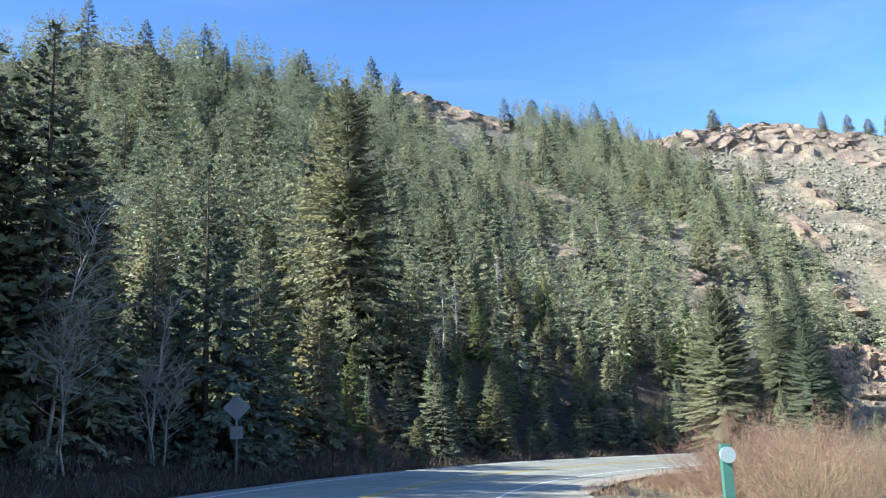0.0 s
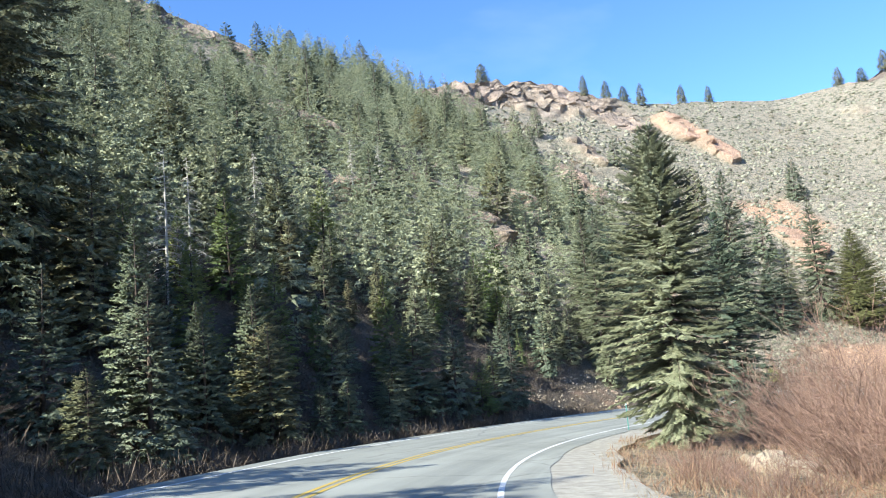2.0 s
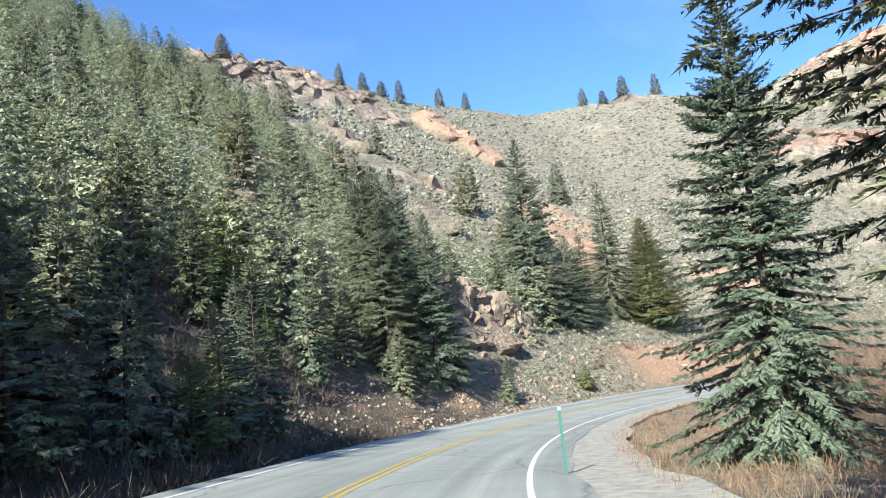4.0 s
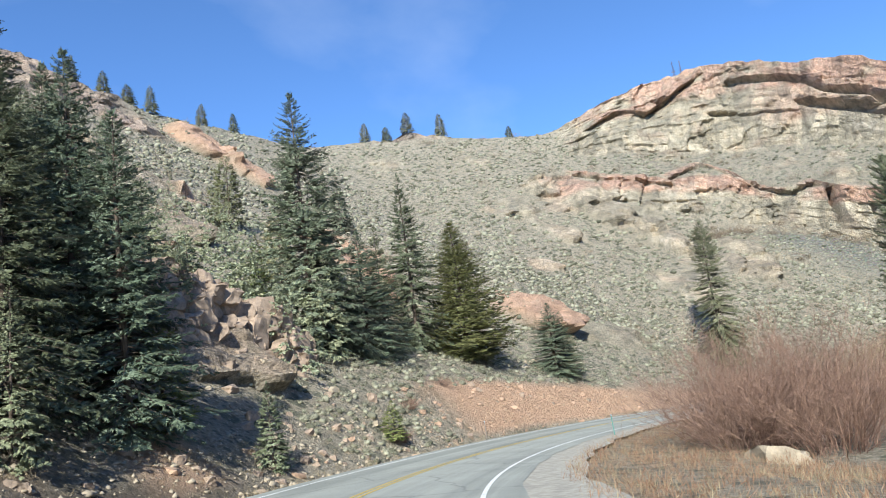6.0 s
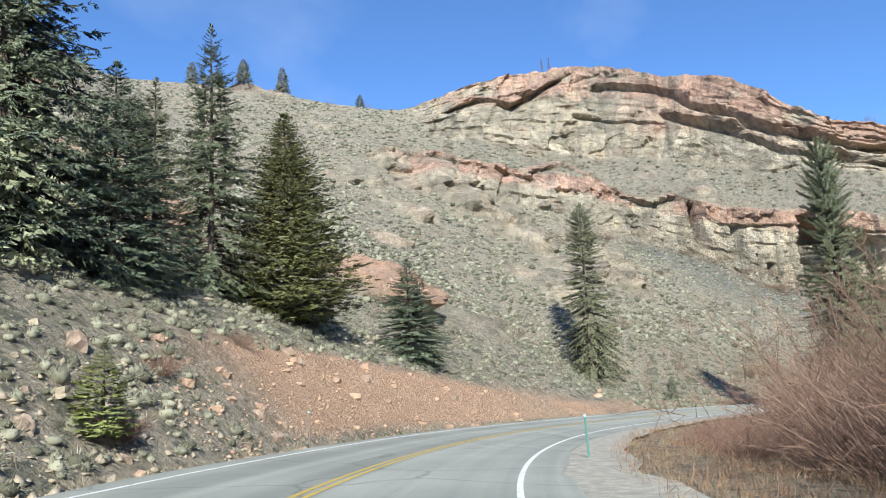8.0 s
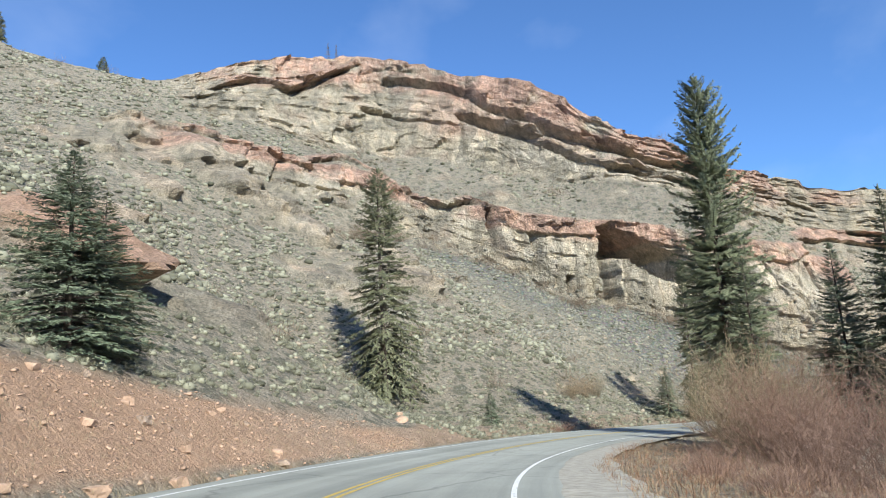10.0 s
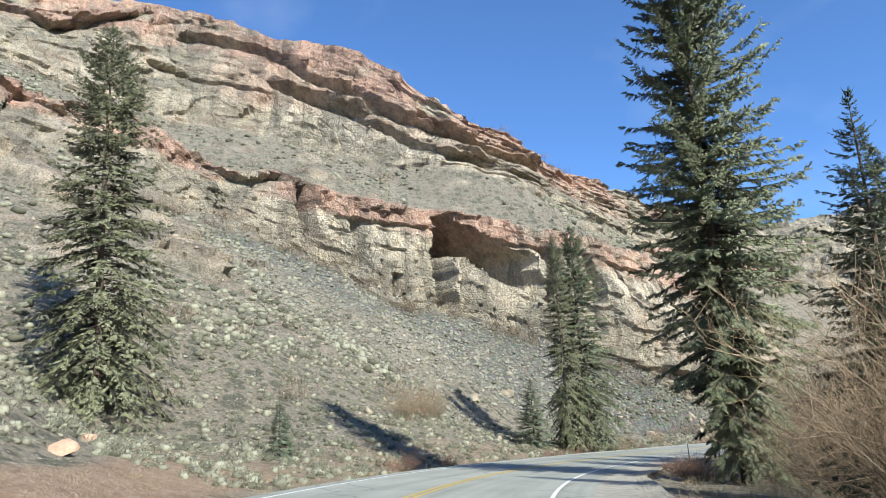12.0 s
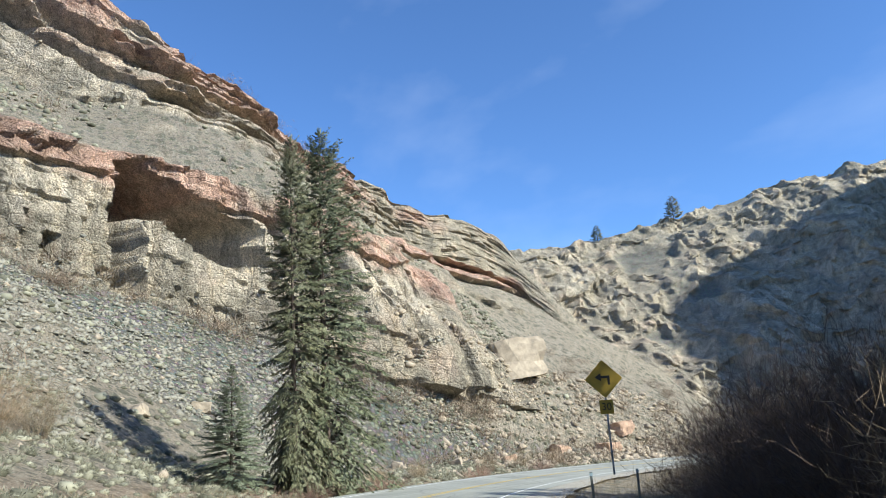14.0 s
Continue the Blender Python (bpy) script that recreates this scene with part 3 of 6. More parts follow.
    # long undercuts below the slabs of the upper cliff
    for t0, t1, s0, s1, deep, high in UNDERCUTS:
        mid_seg = s0 + (s1 - s0) * (T - t0) / (t1 - t0) + 0.012 * n2
        gap = (seg - mid_seg) * np.where(seg < 3.5, 17, 34)
        side = step(t0 + 0.4, t0 - 0.3, T) * step(t1 - 0.4, t1 + 0.3, T)
        out = out - deep * side * step(-high, -high * 0.3, gap) * (1 - step(high * 0.45, high * 0.6, gap))
        out = out + 0.35 * deep * side * step(high * 0.45, high * 0.6, gap) * (1 - step(high * 1.2, high * 2.5, gap))
    # slabs that stand proud of the cliff, with the hollow beds under them
    bleached = np.zeros_like(R)
    for stations, thick_bed, proud, deep, high, tint, bleach in BANDS:
        b = np.array(stations, float)
        b = b[np.argsort(b[:, 0])]
        mid_z = np.interp(T, b[:, 0], b[:, 1]) + 0.35 * n2 + 0.5 * vnoise(arc / 7, arc * 0 + 3, arc * 0)
        there = step(b[0, 0] - 0.4, b[0, 0] + 0.3, T) * (1 - step(b[-1, 0] - 0.3, b[-1, 0] + 0.4, T)) * (seg > 1.6) * (seg < 5.1)
        h = thick_bed * (0.8 + 0.35 * vnoise(arc / 9, arc * 0 + 7, arc * 0))
        d = Z - mid_z
        slab = there * step(-h / 2 - 0.12, -h / 2 + 0.12, d) * (1 - step(h / 2 - 0.1, h / 2 + 0.5, d))
        under = there * step(-h / 2 - high - 0.5, -h / 2 - high + 0.3, d) * (1 - step(-h / 2 - 0.12, -h / 2 + 0.12, d)) * step(-0.55, 0.15, vnoise(arc / 12 + 3, arc * 0 + 1, arc * 0) + 0.3)
        broken = hash3(np.floor(arc / 3.1 + n1), np.floor(d / max(thick_bed * 0.6, 0.8)), bed * 0 + 9)
        out = out + slab * (proud * (0.6 + 0.7 * broken)) - deep * under
        rock, pink = np.maximum(rock, np.maximum(slab, under)), np.maximum(pink * (1 - 0.6 * under), tint * slab * step(-0.7, -0.1, n2 + 0.6 * n1))
        if bleach:
            bleached = np.maximum(bleached, there * (1 - step(-h / 2 - high, -h / 2 - high + 0.6, d)) * step(-h / 2 - high - bleach, -h / 2 - high - bleach * 0.6, d + 0.8 * n2) * step(-0.45, 0.05, n1 + 0.5 * n2))
    # overhangs and hollows: bearing, height, half widths in metres along and up, depth, slant
    for ht, hz, wa, wz, deep, slant in HOLLOWS:
        a, b = (T - ht) * np.pi / 180 * R, Z - hz
        a, b = a + 0.9 * n2 + 0.5 * n1, b - slant * a + 1.6 * n2
        out = out - deep * (1 - step(0.75, 1.1, np.abs(a) / wa)) * (1 - step(0.72, np.where(b > 0, 0.86, 1.2), np.abs(b) / wz)) * (np.abs(seg - 3.5) < 2.2)
    slope = 0.7 * step(0.6, 1.6, seg) * (1 - step(5.0, 5.3, seg)) * (1 - rock)
    up = slope * (1.1 * n1 + 0.8 * n2 + 0.35 * fbm(X / 1.6, Y / 1.6, Z / 1.6, 2))
    ridge = lambda d: (1 - np.abs(vnoise(X / d, Y / d, Z / d))) ** 2
    up = up + crags * (2.6 * ridge(11) + 1.5 * ridge(4.5) + 1.1 * hash3(np.floor(X / 2.9 + n2), np.floor(Y / 2.9 - n2), np.floor(Z / 3.5)) - 2.6) + 0.8 * (cliff2 * step(4.7, 5.0, seg)) * (ridge(4.0) - 0.4)
    up = up + 0.35 * win(0.1, 1.05, 0.1, seg) * n2 + 0.28 * win(-2.5, -0.6, 0.1, seg) * n2 * step(-7.0, -10.0, R - rc)
    R2 = R - out
    X, Y, Z = CX + R2 * np.cos(np.radians(T)), CY + R2 * np.sin(np.radians(T)), Z + up + rock * 0.25 * n2
    litter = win(0.3, 1.75, 0.25, seg + 0.3 * n1) * win(117, 210, 4, T + 4 * n1) + win(-0.9, 0.5, 0.15, seg) * win(112, 210, 5, T) * step(5.0, 6.0, R - rc)
    rows = len(R)
    i = np.arange(rows - 1)[:, None] * n + np.arange(n)[None]
    j = np.arange(rows - 1)[:, None] * n + (np.arange(n)[None] + 1) % n
    faces = np.stack([i, j, j + n, i + n], -1).reshape(-1, 4)
    me = mesh_from("ground", np.stack([X, Y, Z], -1).reshape(-1, 3), faces, [GROUND], True)
    me.polygons.foreach_set("use_smooth", np.ones(len(me.polygons), bool))
    me.set_sharp_from_angle(angle=radians(32))
    col = me.color_attributes.new("zones", "FLOAT_COLOR", "POINT")
    col.data.foreach_set("color", np.stack([rock, scree, red, pink], -1).reshape(-1, 4).astype(np.float32).ravel())
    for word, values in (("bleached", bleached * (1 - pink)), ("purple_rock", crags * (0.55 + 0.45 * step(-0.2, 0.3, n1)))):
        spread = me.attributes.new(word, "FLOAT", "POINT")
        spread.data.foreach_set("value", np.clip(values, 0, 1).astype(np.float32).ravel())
    lit = me.attributes.new("litter", "FLOAT", "POINT")
    lit.data.foreach_set("value", np.clip(litter, 0, 1).astype(np.float32).ravel())
    ob = tagged(new("ground", me), "sage-covered canyon slopes with banded tan and pink cliffs", "hillside", kind="structure")
    return ob, th, R2, Z, rock


# single rock faces on the slopes: bearing, radius, half width, half depth, bulge, redness
KNOBS = [(74.3, 131.0, 4.6, 7.5, 5.2, 1.0), (77.8, 211.0, 5.5, 11.0, 4.5, 1.0), (76.3, 201.0, 5.0, 9.0, 4.0, 1.0), (80.6, 152.0, 4.0, 7.0, 3.2, 1.0), (82.8, 141.0, 2.6, 4.0, 2.5, 1.0), (105.6, 119.0, 6.5, 3.4, 2.6, 0.35), (86.5, 170.0, 3.0, 5.0, 2.5, 0.7), (92.0, 150.0, 4.0, 5.0, 2.5, 0.3), (110.5, 140.0, 5.0, 5.0, 2.0, 0.4), (112.0, 152.0, 5.0, 5.0, 2.0, 0.4), (51.3, 182.0, 6.0, 14.0, 3.4, 0.1), (49.3, 166.0, 5.0, 9.0, 3.0, 0.1), (46.5, 150.0, 6.0, 7.0, 2.6, 0.15), (53.5, 196.0, 5.0, 8.0, 3.0, 0.1), (44.2, 160.0, 4.0, 6.0, 2.4, 0.1), (57.0, 172.0, 3.0, 6.0, 2.0, 0.2), (62.5, 158.0, 4.0, 4.0, 1.6, 0.3),
         (121.0, 143.0, 4.5, 5.0, 2.2, 0.5), (113.5, 131.0, 4.5, 4.0, 2.4, 0.6), (117.0, 162.0, 6.0, 9.0, 2.6, 0.4), (128.0, 165.0, 5.0, 6.0, 2.0, 0.3), (104.0, 150.0, 4.0, 7.0, 2.4, 0.5), (99.0, 140.0, 3.0, 6.0, 2.2, 0.7), (95.0, 165.0, 4.0, 9.0, 2.4, 0.6), (90.0, 185.0, 4.0, 8.0, 2.2, 0.4)]
HOLLOWS = [(27.9, 18.0, 1.4, 8.5, 10.0, 0.0), (25.5, 18.2, 5.2, 3.0, 13.0, 0.7), (34.5, 26.5, 0.8, 5.0, 5.5, 0.0), (30.6, 12.5, 0.6, 3.0, 2.6, 0.25), (32.6, 20.0, 0.5, 4.5, 3.0, 0.1), (22.4, 14.5, 0.5, 5.0, 3.2, 0.0), (20.2, 13.0, 0.6, 4.0, 3.2, 0.1), (17.4, 12.0, 0.5, 4.0, 2.6, -0.1), (39.8, 74.0, 1.5, 1.6, 3.0, 0.0), (12.5, 12.0, 0.8, 4.0, 2.0, 0.0)]
# slabs: stations of bearing and height, then thickness, how far they stand proud, depth and height of the hollow bed below, pinkness, height of the bleached face under it
BANDS = [([(50.3, 51.3), (48.8, 46.2), (47.6, 44.0), (45.4, 43.6), (44.2, 41.6)], 2.0, 1.3, 1.2, 0.9, 1.0, 0),
         ([(43.9, 44.0), (42.3, 45.5), (40.2, 47.8), (38.9, 43.8), (38.2, 37.0), (37.2, 33.8), (36.4, 32.8)], 2.2, 1.4, 1.2, 0.8, 1.0, 0),
         ([(36.2, 33.0), (34.9, 33.8), (34.3, 31.0)], 1.8, 1.5, 2.0, 1.3, 0.9, 0),
         ([(34.0, 29.6), (33.4, 26.6), (32.1, 25.0), (28.9, 23.6)], 4.2, 0.9, 0.5, 0.4, 0.95, 6.5),
         ([(28.3, 23.6), (26.6, 23.4), (24.6, 21.2), (22.3, 20.2), (20.3, 18.8), (15, 17.0), (11, 19)], 4.6, 1.0, 0.6, 0.5, 0.95, 11.0),
         ([(10.5, 22.5), (6.2, 25.0), (-0.8, 24.6), (-6.5, 23.5)], 5.0, 1.6, 1.2, 1.0, 0.95, 0),
         ([(45.2, 71.4), (42.8, 74.4), (41.7, 72.4), (40.8, 71.4), (39.3, 75.3), (37.0, 80.0), (35.4, 83.0)], 2.2, 1.8, 2.8, 1.5, 0.9, 0),
         ([(34.0, 78.2), (32.9, 75.2), (31.6, 72.4), (30.4, 69.2), (29.4, 63.4), (27.9, 58.4), (26.3, 51.4), (24.4, 47.8), (22.9, 44.8), (20.0, 42.6), (16.9, 40.9)], 2.6, 1.9, 3.2, 1.8, 0.85, 2.0),
         ([(31.0, 62.2), (28.9, 56.4), (27.4, 52.0)], 1.6, 1.8, 3.6, 2.2, 0.3, 8.0),
         ([(27.2, 50.4), (25.7, 44.2), (24.0, 40.6), (21.5, 38.8)], 1.7, 1.4, 2.6, 1.4, 0.35, 3.0)]
# undercuts: bearing and level at both ends, depth and height in metres
UNDERCUTS = [(25.4, 19.5, 4.55, 4.35, 2.6, 1.2), (22.6, 17.5, 4.14, 4.12, 2.4, 1.4), (36.5, 31.5, 4.42, 4.34, 1.6, 0.8), (12.0, 4.0, 4.5, 4.45, 2.2, 1.2), (2.0, -7.0, 4.1, 4.05, 3.0, 1.6)]
ground, G_TH, G_R, G_Z, G_ROCK = build_ground()


def surface(th, r):
    """Height of the ground at a bearing and radius."""
    c = int(np.argmin(np.abs(G_TH - th)))
    rr = np.maximum.accumulate(G_R[:, c])
    return float(np.interp(r, rr, G_Z[:, c]))


def bare(th, r):
    c = int(np.argmin(np.abs(G_TH - th)))
    return float(np.interp(r, np.maximum.accumulate(G_R[:, c]), G_ROCK[:, c]))


def build_far_hill():
    """The craggy hill across the side valley."""
    th = np.arange(-74, 6, 0.16)
    t = np.array([(-74, 290, 97), (-62, 285, 92), (-50, 282, 87), (-43, 280, 83), (-34, 280, 72), (-24, 280, 61), (-15, 280, 55), (6, 285, 48)], float)
    rc, zc = np.interp(th, t[:, 0], t[:, 1]), np.interp(th, t[:, 0], t[:, 2])
    f = np.concatenate([np.linspace(0, 1, 190), [1.04, 1.3, 2.2]])[:, None]
    T = np.broadcast_to(th, (len(f), len(th)))
    spur = 26 * np.exp(-((T + 45) / 3.5) ** 2) + 20 * np.exp(-((T + 34) / 4.0) ** 2) + 16 * np.exp(-((T + 57) / 4.0) ** 2)
    rise = np.where(f <= 1, f ** 1.12, 1 - 0.12 * (f - 1))
    R = 186 + (rc - 186) * f - spur * np.clip(1 - f, 0, 1) * np.clip(f * 4, 0, 1)
    Z = -17 + (zc + 17) * rise
    X, Y = CX + R * np.cos(np.radians(T)), CY + R * np.sin(np.radians(T))
    n0, n1, n2 = fbm(X / 45, Y / 45, Z / 45), fbm(X / 15, Y / 15, Z / 15), fbm(X / 5, Y / 5, Z / 5)
    sharp = lambda d: (1 - np.abs(vnoise(X / d, Y / d, Z / d))) ** 2
    rock = step(-0.4, 0.05, n0 * 0.5 + n1 * 0.6 + 0.35 * n2 + 0.2 * step(-30, -38, T)) * (f < 1.1)
    out = 8 * n0 + 3 * n1 + rock * (4 * sharp(16) + 2.4 * sharp(6.5) + 1.5 * sharp(2.7) + 1.8 * hash3(np.floor(np.radians(T) * R / 3.2 + n1), np.floor(Z / 5 + n2), np.floor(Z * 0)) - 4.5)
    Z = Z + 1.0 * n2 + rock * (2.6 * sharp(11) + 1.3 * sharp(4.5) - 1.3)
    R = R - out * np.clip(f * 5, 0, 1)
    X, Y = CX + R * np.cos(np.radians(T)), CY + R * np.sin(np.radians(T))
    n = len(th)
    i = np.arange(len(f) - 1)[:, None] * n + np.arange(n - 1)[None]
    faces = np.stack([i, i + 1, i + 1 + n, i + n], -1).reshape(-1, 4)
    me = mesh_from("far_hillside", np.stack([X, Y, Z], -1).reshape(-1, 3), faces, [GROUND], True)
    me.polygons.foreach_set("use_smooth", np.ones(len(me.polygons), bool))
    me.set_sharp_from_angle(angle=radians(32))
    col = me.color_attributes.new("zones", "FLOAT_COLOR", "POINT")
    zones = np.stack([0.85 * rock, np.clip(0.85 - rock, 0, 1), 0 * rock, 0.25 * step(0.1, 0.5, n2)], -1)
    col.data.foreach_set("color", zones.reshape(-1, 4).astype(np.float32).ravel())
    tagged(new("far_hillside", me), "craggy grey hillside across the side valley, half in shade", "hillside", kind="structure")
    return th, R, Z


H_TH, H_R, H_Z = build_far_hill()

# ---- road ----
def ribbon(name, u0, u1, lift, mat, th0, th1, stepdeg=0.25, crown=0.0, ragged=0.0, gaps=None):
    th = np.arange(th0, th1, stepdeg)
    rc, zc = road_line(th)
    cols = max(2, int(abs(u1 - u0) / 0.8) + 1)
    V = []
    for c in range(cols):
        u = u0 + (u1 - u0) * c / (cols - 1)
        uu = u + (ragged * vnoise(th * 0.6 + c, th * 0 + 4.0, th * 0) if ragged and c in (0, cols - 1) else 0)
        r = rc + uu
        V.append(np.stack([CX + r * np.cos(np.radians(th)), CY + r * np.sin(np.radians(th)), zc + BANK * np.clip(uu, -5.4, 5.2) + lift], -1))
    n = len(th)
    V = np.array(V)
    i = np.arange(cols - 1)[:, None] * n + np.arange(n - 1)[None]
    faces = np.stack([i, i + 1, i + 1 + n, i + n], -1).reshape(-1, 4)[:, ::-1]
    return mesh_from(name, V.reshape(-1, 3), faces, [mat], True)


road = tagged(new("road", ribbon("road", -4.6, 4.35, 0.0, ASPHALT, -28, 206, ragged=0.1)), "grey worn two-lane asphalt mountain road", "road", kind="structure")
for name, a, b, m in (("white_edge_line", -3.66, -3.54, WHITE_LINE), ("white_edge_line", 3.62, 3.74, WHITE_LINE), ("yellow_centre_line", 0.06, 0.17, YELLOW_LINE), ("yellow_centre_line", -0.17, -0.06, YELLOW_LINE)):
    tagged(new(name, ribbon(name, a, b, 0.006, m, -28, 206)), "worn painted road line", "road marking", kind="structure")
tagged(new("gravel_shoulder", ribbon("gravel_shoulder", -6.4, -3.9, -0.014, GRAVEL, -28, 206, ragged=0.22)), "pale gravel shoulder beside the asphalt", "shoulder", kind="structure")


# ---- plants ----
def blades(p, d, l, w, side):
    """Thin diamond-shaped pieces from p along d, l long and w wide."""
    a = p + d * (l * 0.45)[:, None]
    V = np.stack([p, a + side * (w * 0.5)[:, None], p + d * l[:, None], a - side * (w * 0.5)[:, None]], 1)
    return V.reshape(-1, 3)


def tufts(p, d, l, w, side):
    """Pointed three-cornered sprays from p along d."""
    a = p + d * (l * 0.12)[:, None]
    return np.stack([a + side * (w * 0.5)[:, None], p + d * l[:, None], a - side * (w * 0.5)[:, None]], 1).reshape(-1, 3)


def unit(v):
    return v / np.maximum(np.linalg.norm(v, axis=-1, keepdims=True), 1e-9)


def quads(n):
    return np.arange(n * 4).reshape(-1, 4)


def tubes(lines, radii, sides=3):
    """Tapered limbs: lines (n, k, 3), radii (n, k)."""
    n, k, _ = lines.shape
    d = unit(np.gradient(lines, axis=1))
    ref = np.where(np.abs(d[..., 2:3]) > 0.9, np.array([1.0, 0, 0]), np.array([0, 0, 1.0]))
    a = unit(np.cross(d, ref))
    b = np.cross(d, a)
    ang = np.arange(sides) * 2 * np.pi / sides
    V = lines[:, :, None] + radii[:, :, None, None] * (np.cos(ang)[:, None] * a[:, :, None] + np.sin(ang)[:, None] * b[:, :, None])
    base = np.arange(n)[:, None, None] * k * sides + np.arange(k - 1)[None, :, None] * sides
    s = np.arange(sides)[None, None]
    F = np.stack([base + s, base + (s + 1) % sides, base + sides + (s + 1) % sides, base + sides + s], -1).reshape(-1, 4)
    return V.reshape(-1, 3), F


def spruce_meshes(seed, H, R, branches, sprays, twigs, base=0.06, droop=0.35, thin=1.0, needles=NEEDLES, taper=0.85, ragged=0.3, size=1.0, longest=0.9, fine=0.62, skirt=(0.55, 5.0), pointed=False, inner=0.12):
    """Meshes of a conifer's trunk with limbs and of its crown."""
    g = np.random.default_rng(seed)
    f = np.sort(g.random(branches) ** 1.15)
    h = H * (base + (0.985 - base) * f)
    az = np.arange(branches) * 2.399963 + g.normal(0, 0.35, branches)
    lean = 1 + 0.15 * np.cos(az - g.random() * 6)
    L = R * np.clip((1 - f) ** taper, 0.03, 1) * (1 - ragged + 2 * ragged * g.random(branches)) * lean * np.clip(skirt[0] + f * skirt[1], 0, 1)
    up = -0.25 + 0.75 * f + g.normal(0, 0.08, branches)
    rad = np.stack([np.cos(az), np.sin(az), np.zeros(branches)], -1)

    def spine(s):
        z = L * (up * s - droop * s * s * (1 - f) + 0.16 * s ** 4)
        p = rad * (L * s)[:, None]
        p[:, 2] = h + z
        return p
    P, D, LN, W, SD = [], [], [], [], []
    for j in range(sprays):
        s = np.clip(inner + (1 - inner) * (j + g.random(branches) * 0.8) / sprays, 0, 1)
        p, q = spine(s), spine(s + 0.02)
        d = unit(q - p)
        lat = unit(np.cross(d, [0, 0, 1.0]))
        sgn = np.where((j + np.arange(branches)) % 2, 1.0, -1.0)[:, None]
        a = g.uniform(0.45, 1.05, branches)[:, None]
        dd = unit(d * np.cos(a) + lat * sgn * np.sin(a) + np.stack([g.normal(0, 0.1, branches), g.normal(0, 0.1, branches), g.normal(-0.22, 0.22, branches)], -1))
        ll = np.clip(size * L * 0.42 * (1.08 - 0.75 * s), 0.16, longest) * g.uniform(0.7, 1.2, branches)
        nrm = unit(np.cross(dd, d) + g.normal(0, 0.35, (branches, 3)))
        for k in range(twigs):
            t = (k + 0.3 * g.random(branches)) / twigs
            sg = 1.0 if k % 2 else -1.0
            sd = unit(np.cross(nrm, dd))
            b = 0.0 if k == 0 else 0.75
            P.append(p + dd * (ll * t * 0.75)[:, None])
            dk = unit(dd * np.cos(b) + sd * sg * np.sin(b) + g.normal(0, 0.14, (branches, 3)) + np.array([0, 0, -0.08]))
            D.append(dk)
            LN.append(ll * (0.9 if k == 0 else fine * (1.1 - 0.6 * t)))
            W.append(LN[-1] * 0.34 * thin * (0.35 if k == 0 and twigs > 3 else 1.0) + 0.015)
            SD.append(unit(np.cross(nrm * 0.5 + g.normal(0, 1.0, (branches, 3)), dk)))
    tip = np.array([[0.0, 0, H * 0.97]] * 6)
    td = unit(np.stack([g.normal(0, 0.3, 6), g.normal(0, 0.3, 6), np.ones(6)], -1))
    P.append(tip), D.append(td), LN.append(np.full(6, H * 0.035)), W.append(np.full(6, 0.12)), SD.append(unit(np.cross(td, [1.0, 0.3, 0])))
    P, D, LN, W, SD = (np.concatenate(v) for v in (P, D, LN, W, SD))
    if pointed:
        crown = mesh_from("crown", tufts(P, D, LN, W, SD), np.arange(len(P) * 3).reshape(-1, 3), [needles])
    else:
        crown = mesh_from("crown", blades(P, D, LN, W, SD), quads(len(P)), [needles])
    kk = np.linspace(-0.04, 1, 9)
    bend = g.normal(0, 0.012 * H, 2)
    line = np.stack([bend[0] * kk * (1 - kk), bend[1] * kk * (1 - kk), kk * H * 0.97], -1)[None]
    tv, tf = tubes(line, (0.012 * H * np.clip(1.06 - kk, 0.04, 1) ** 0.9 + 0.02 * (kk < 0))[None], 8)
    pick = np.arange(0, branches, 1 if twigs > 8 else 2 if twigs > 4 else 5)
    ks = np.linspace(0, 0.85, 4)
    lim = np.stack([spine(np.full(branches, s)) for s in ks], 1)[pick]
    lr = (0.0075 * L[pick, None] + 0.006) * np.linspace(1, 0.25, 4)[None]
    lv, lf = tubes(lim, lr, 3)
    trunk = mesh_from("trunk", np.concatenate([tv, lv]), np.concatenate([tf, lf + len(tv)]), [BARK], True)
    return trunk, crown


def tree_thing(name, meshes, label, category="tree", group=""):
    e = new(name)
    for part_name, me in zip(("trunk", "crown"), meshes):
        part(part_name, me, None, e)
    return tagged(e, label, category, group)


def stand(ob, th, r, height=None, unit_height=1.0, sink=0.15, width=1.0, first=False, lean=(0, 0), turn=None, z=None):
    """Plants a thing (or a copy) at a bearing and radius, scaled to a height."""
    s = 1.0 if height is None else height / unit_height
    zz = surface(th, r) if z is None else z
    m = Matrix.Translation(polar(th, r, zz - sink * s)) @ pose(0, 0, 0, lean[0], lean[1], float(rng.uniform(0, 360)) if turn is None else turn) @ Matrix.Diagonal((s * width, s * width, s, 1))
    if first:
        ob.matrix_world = m
        return ob
    return copy_thing(ob, m)


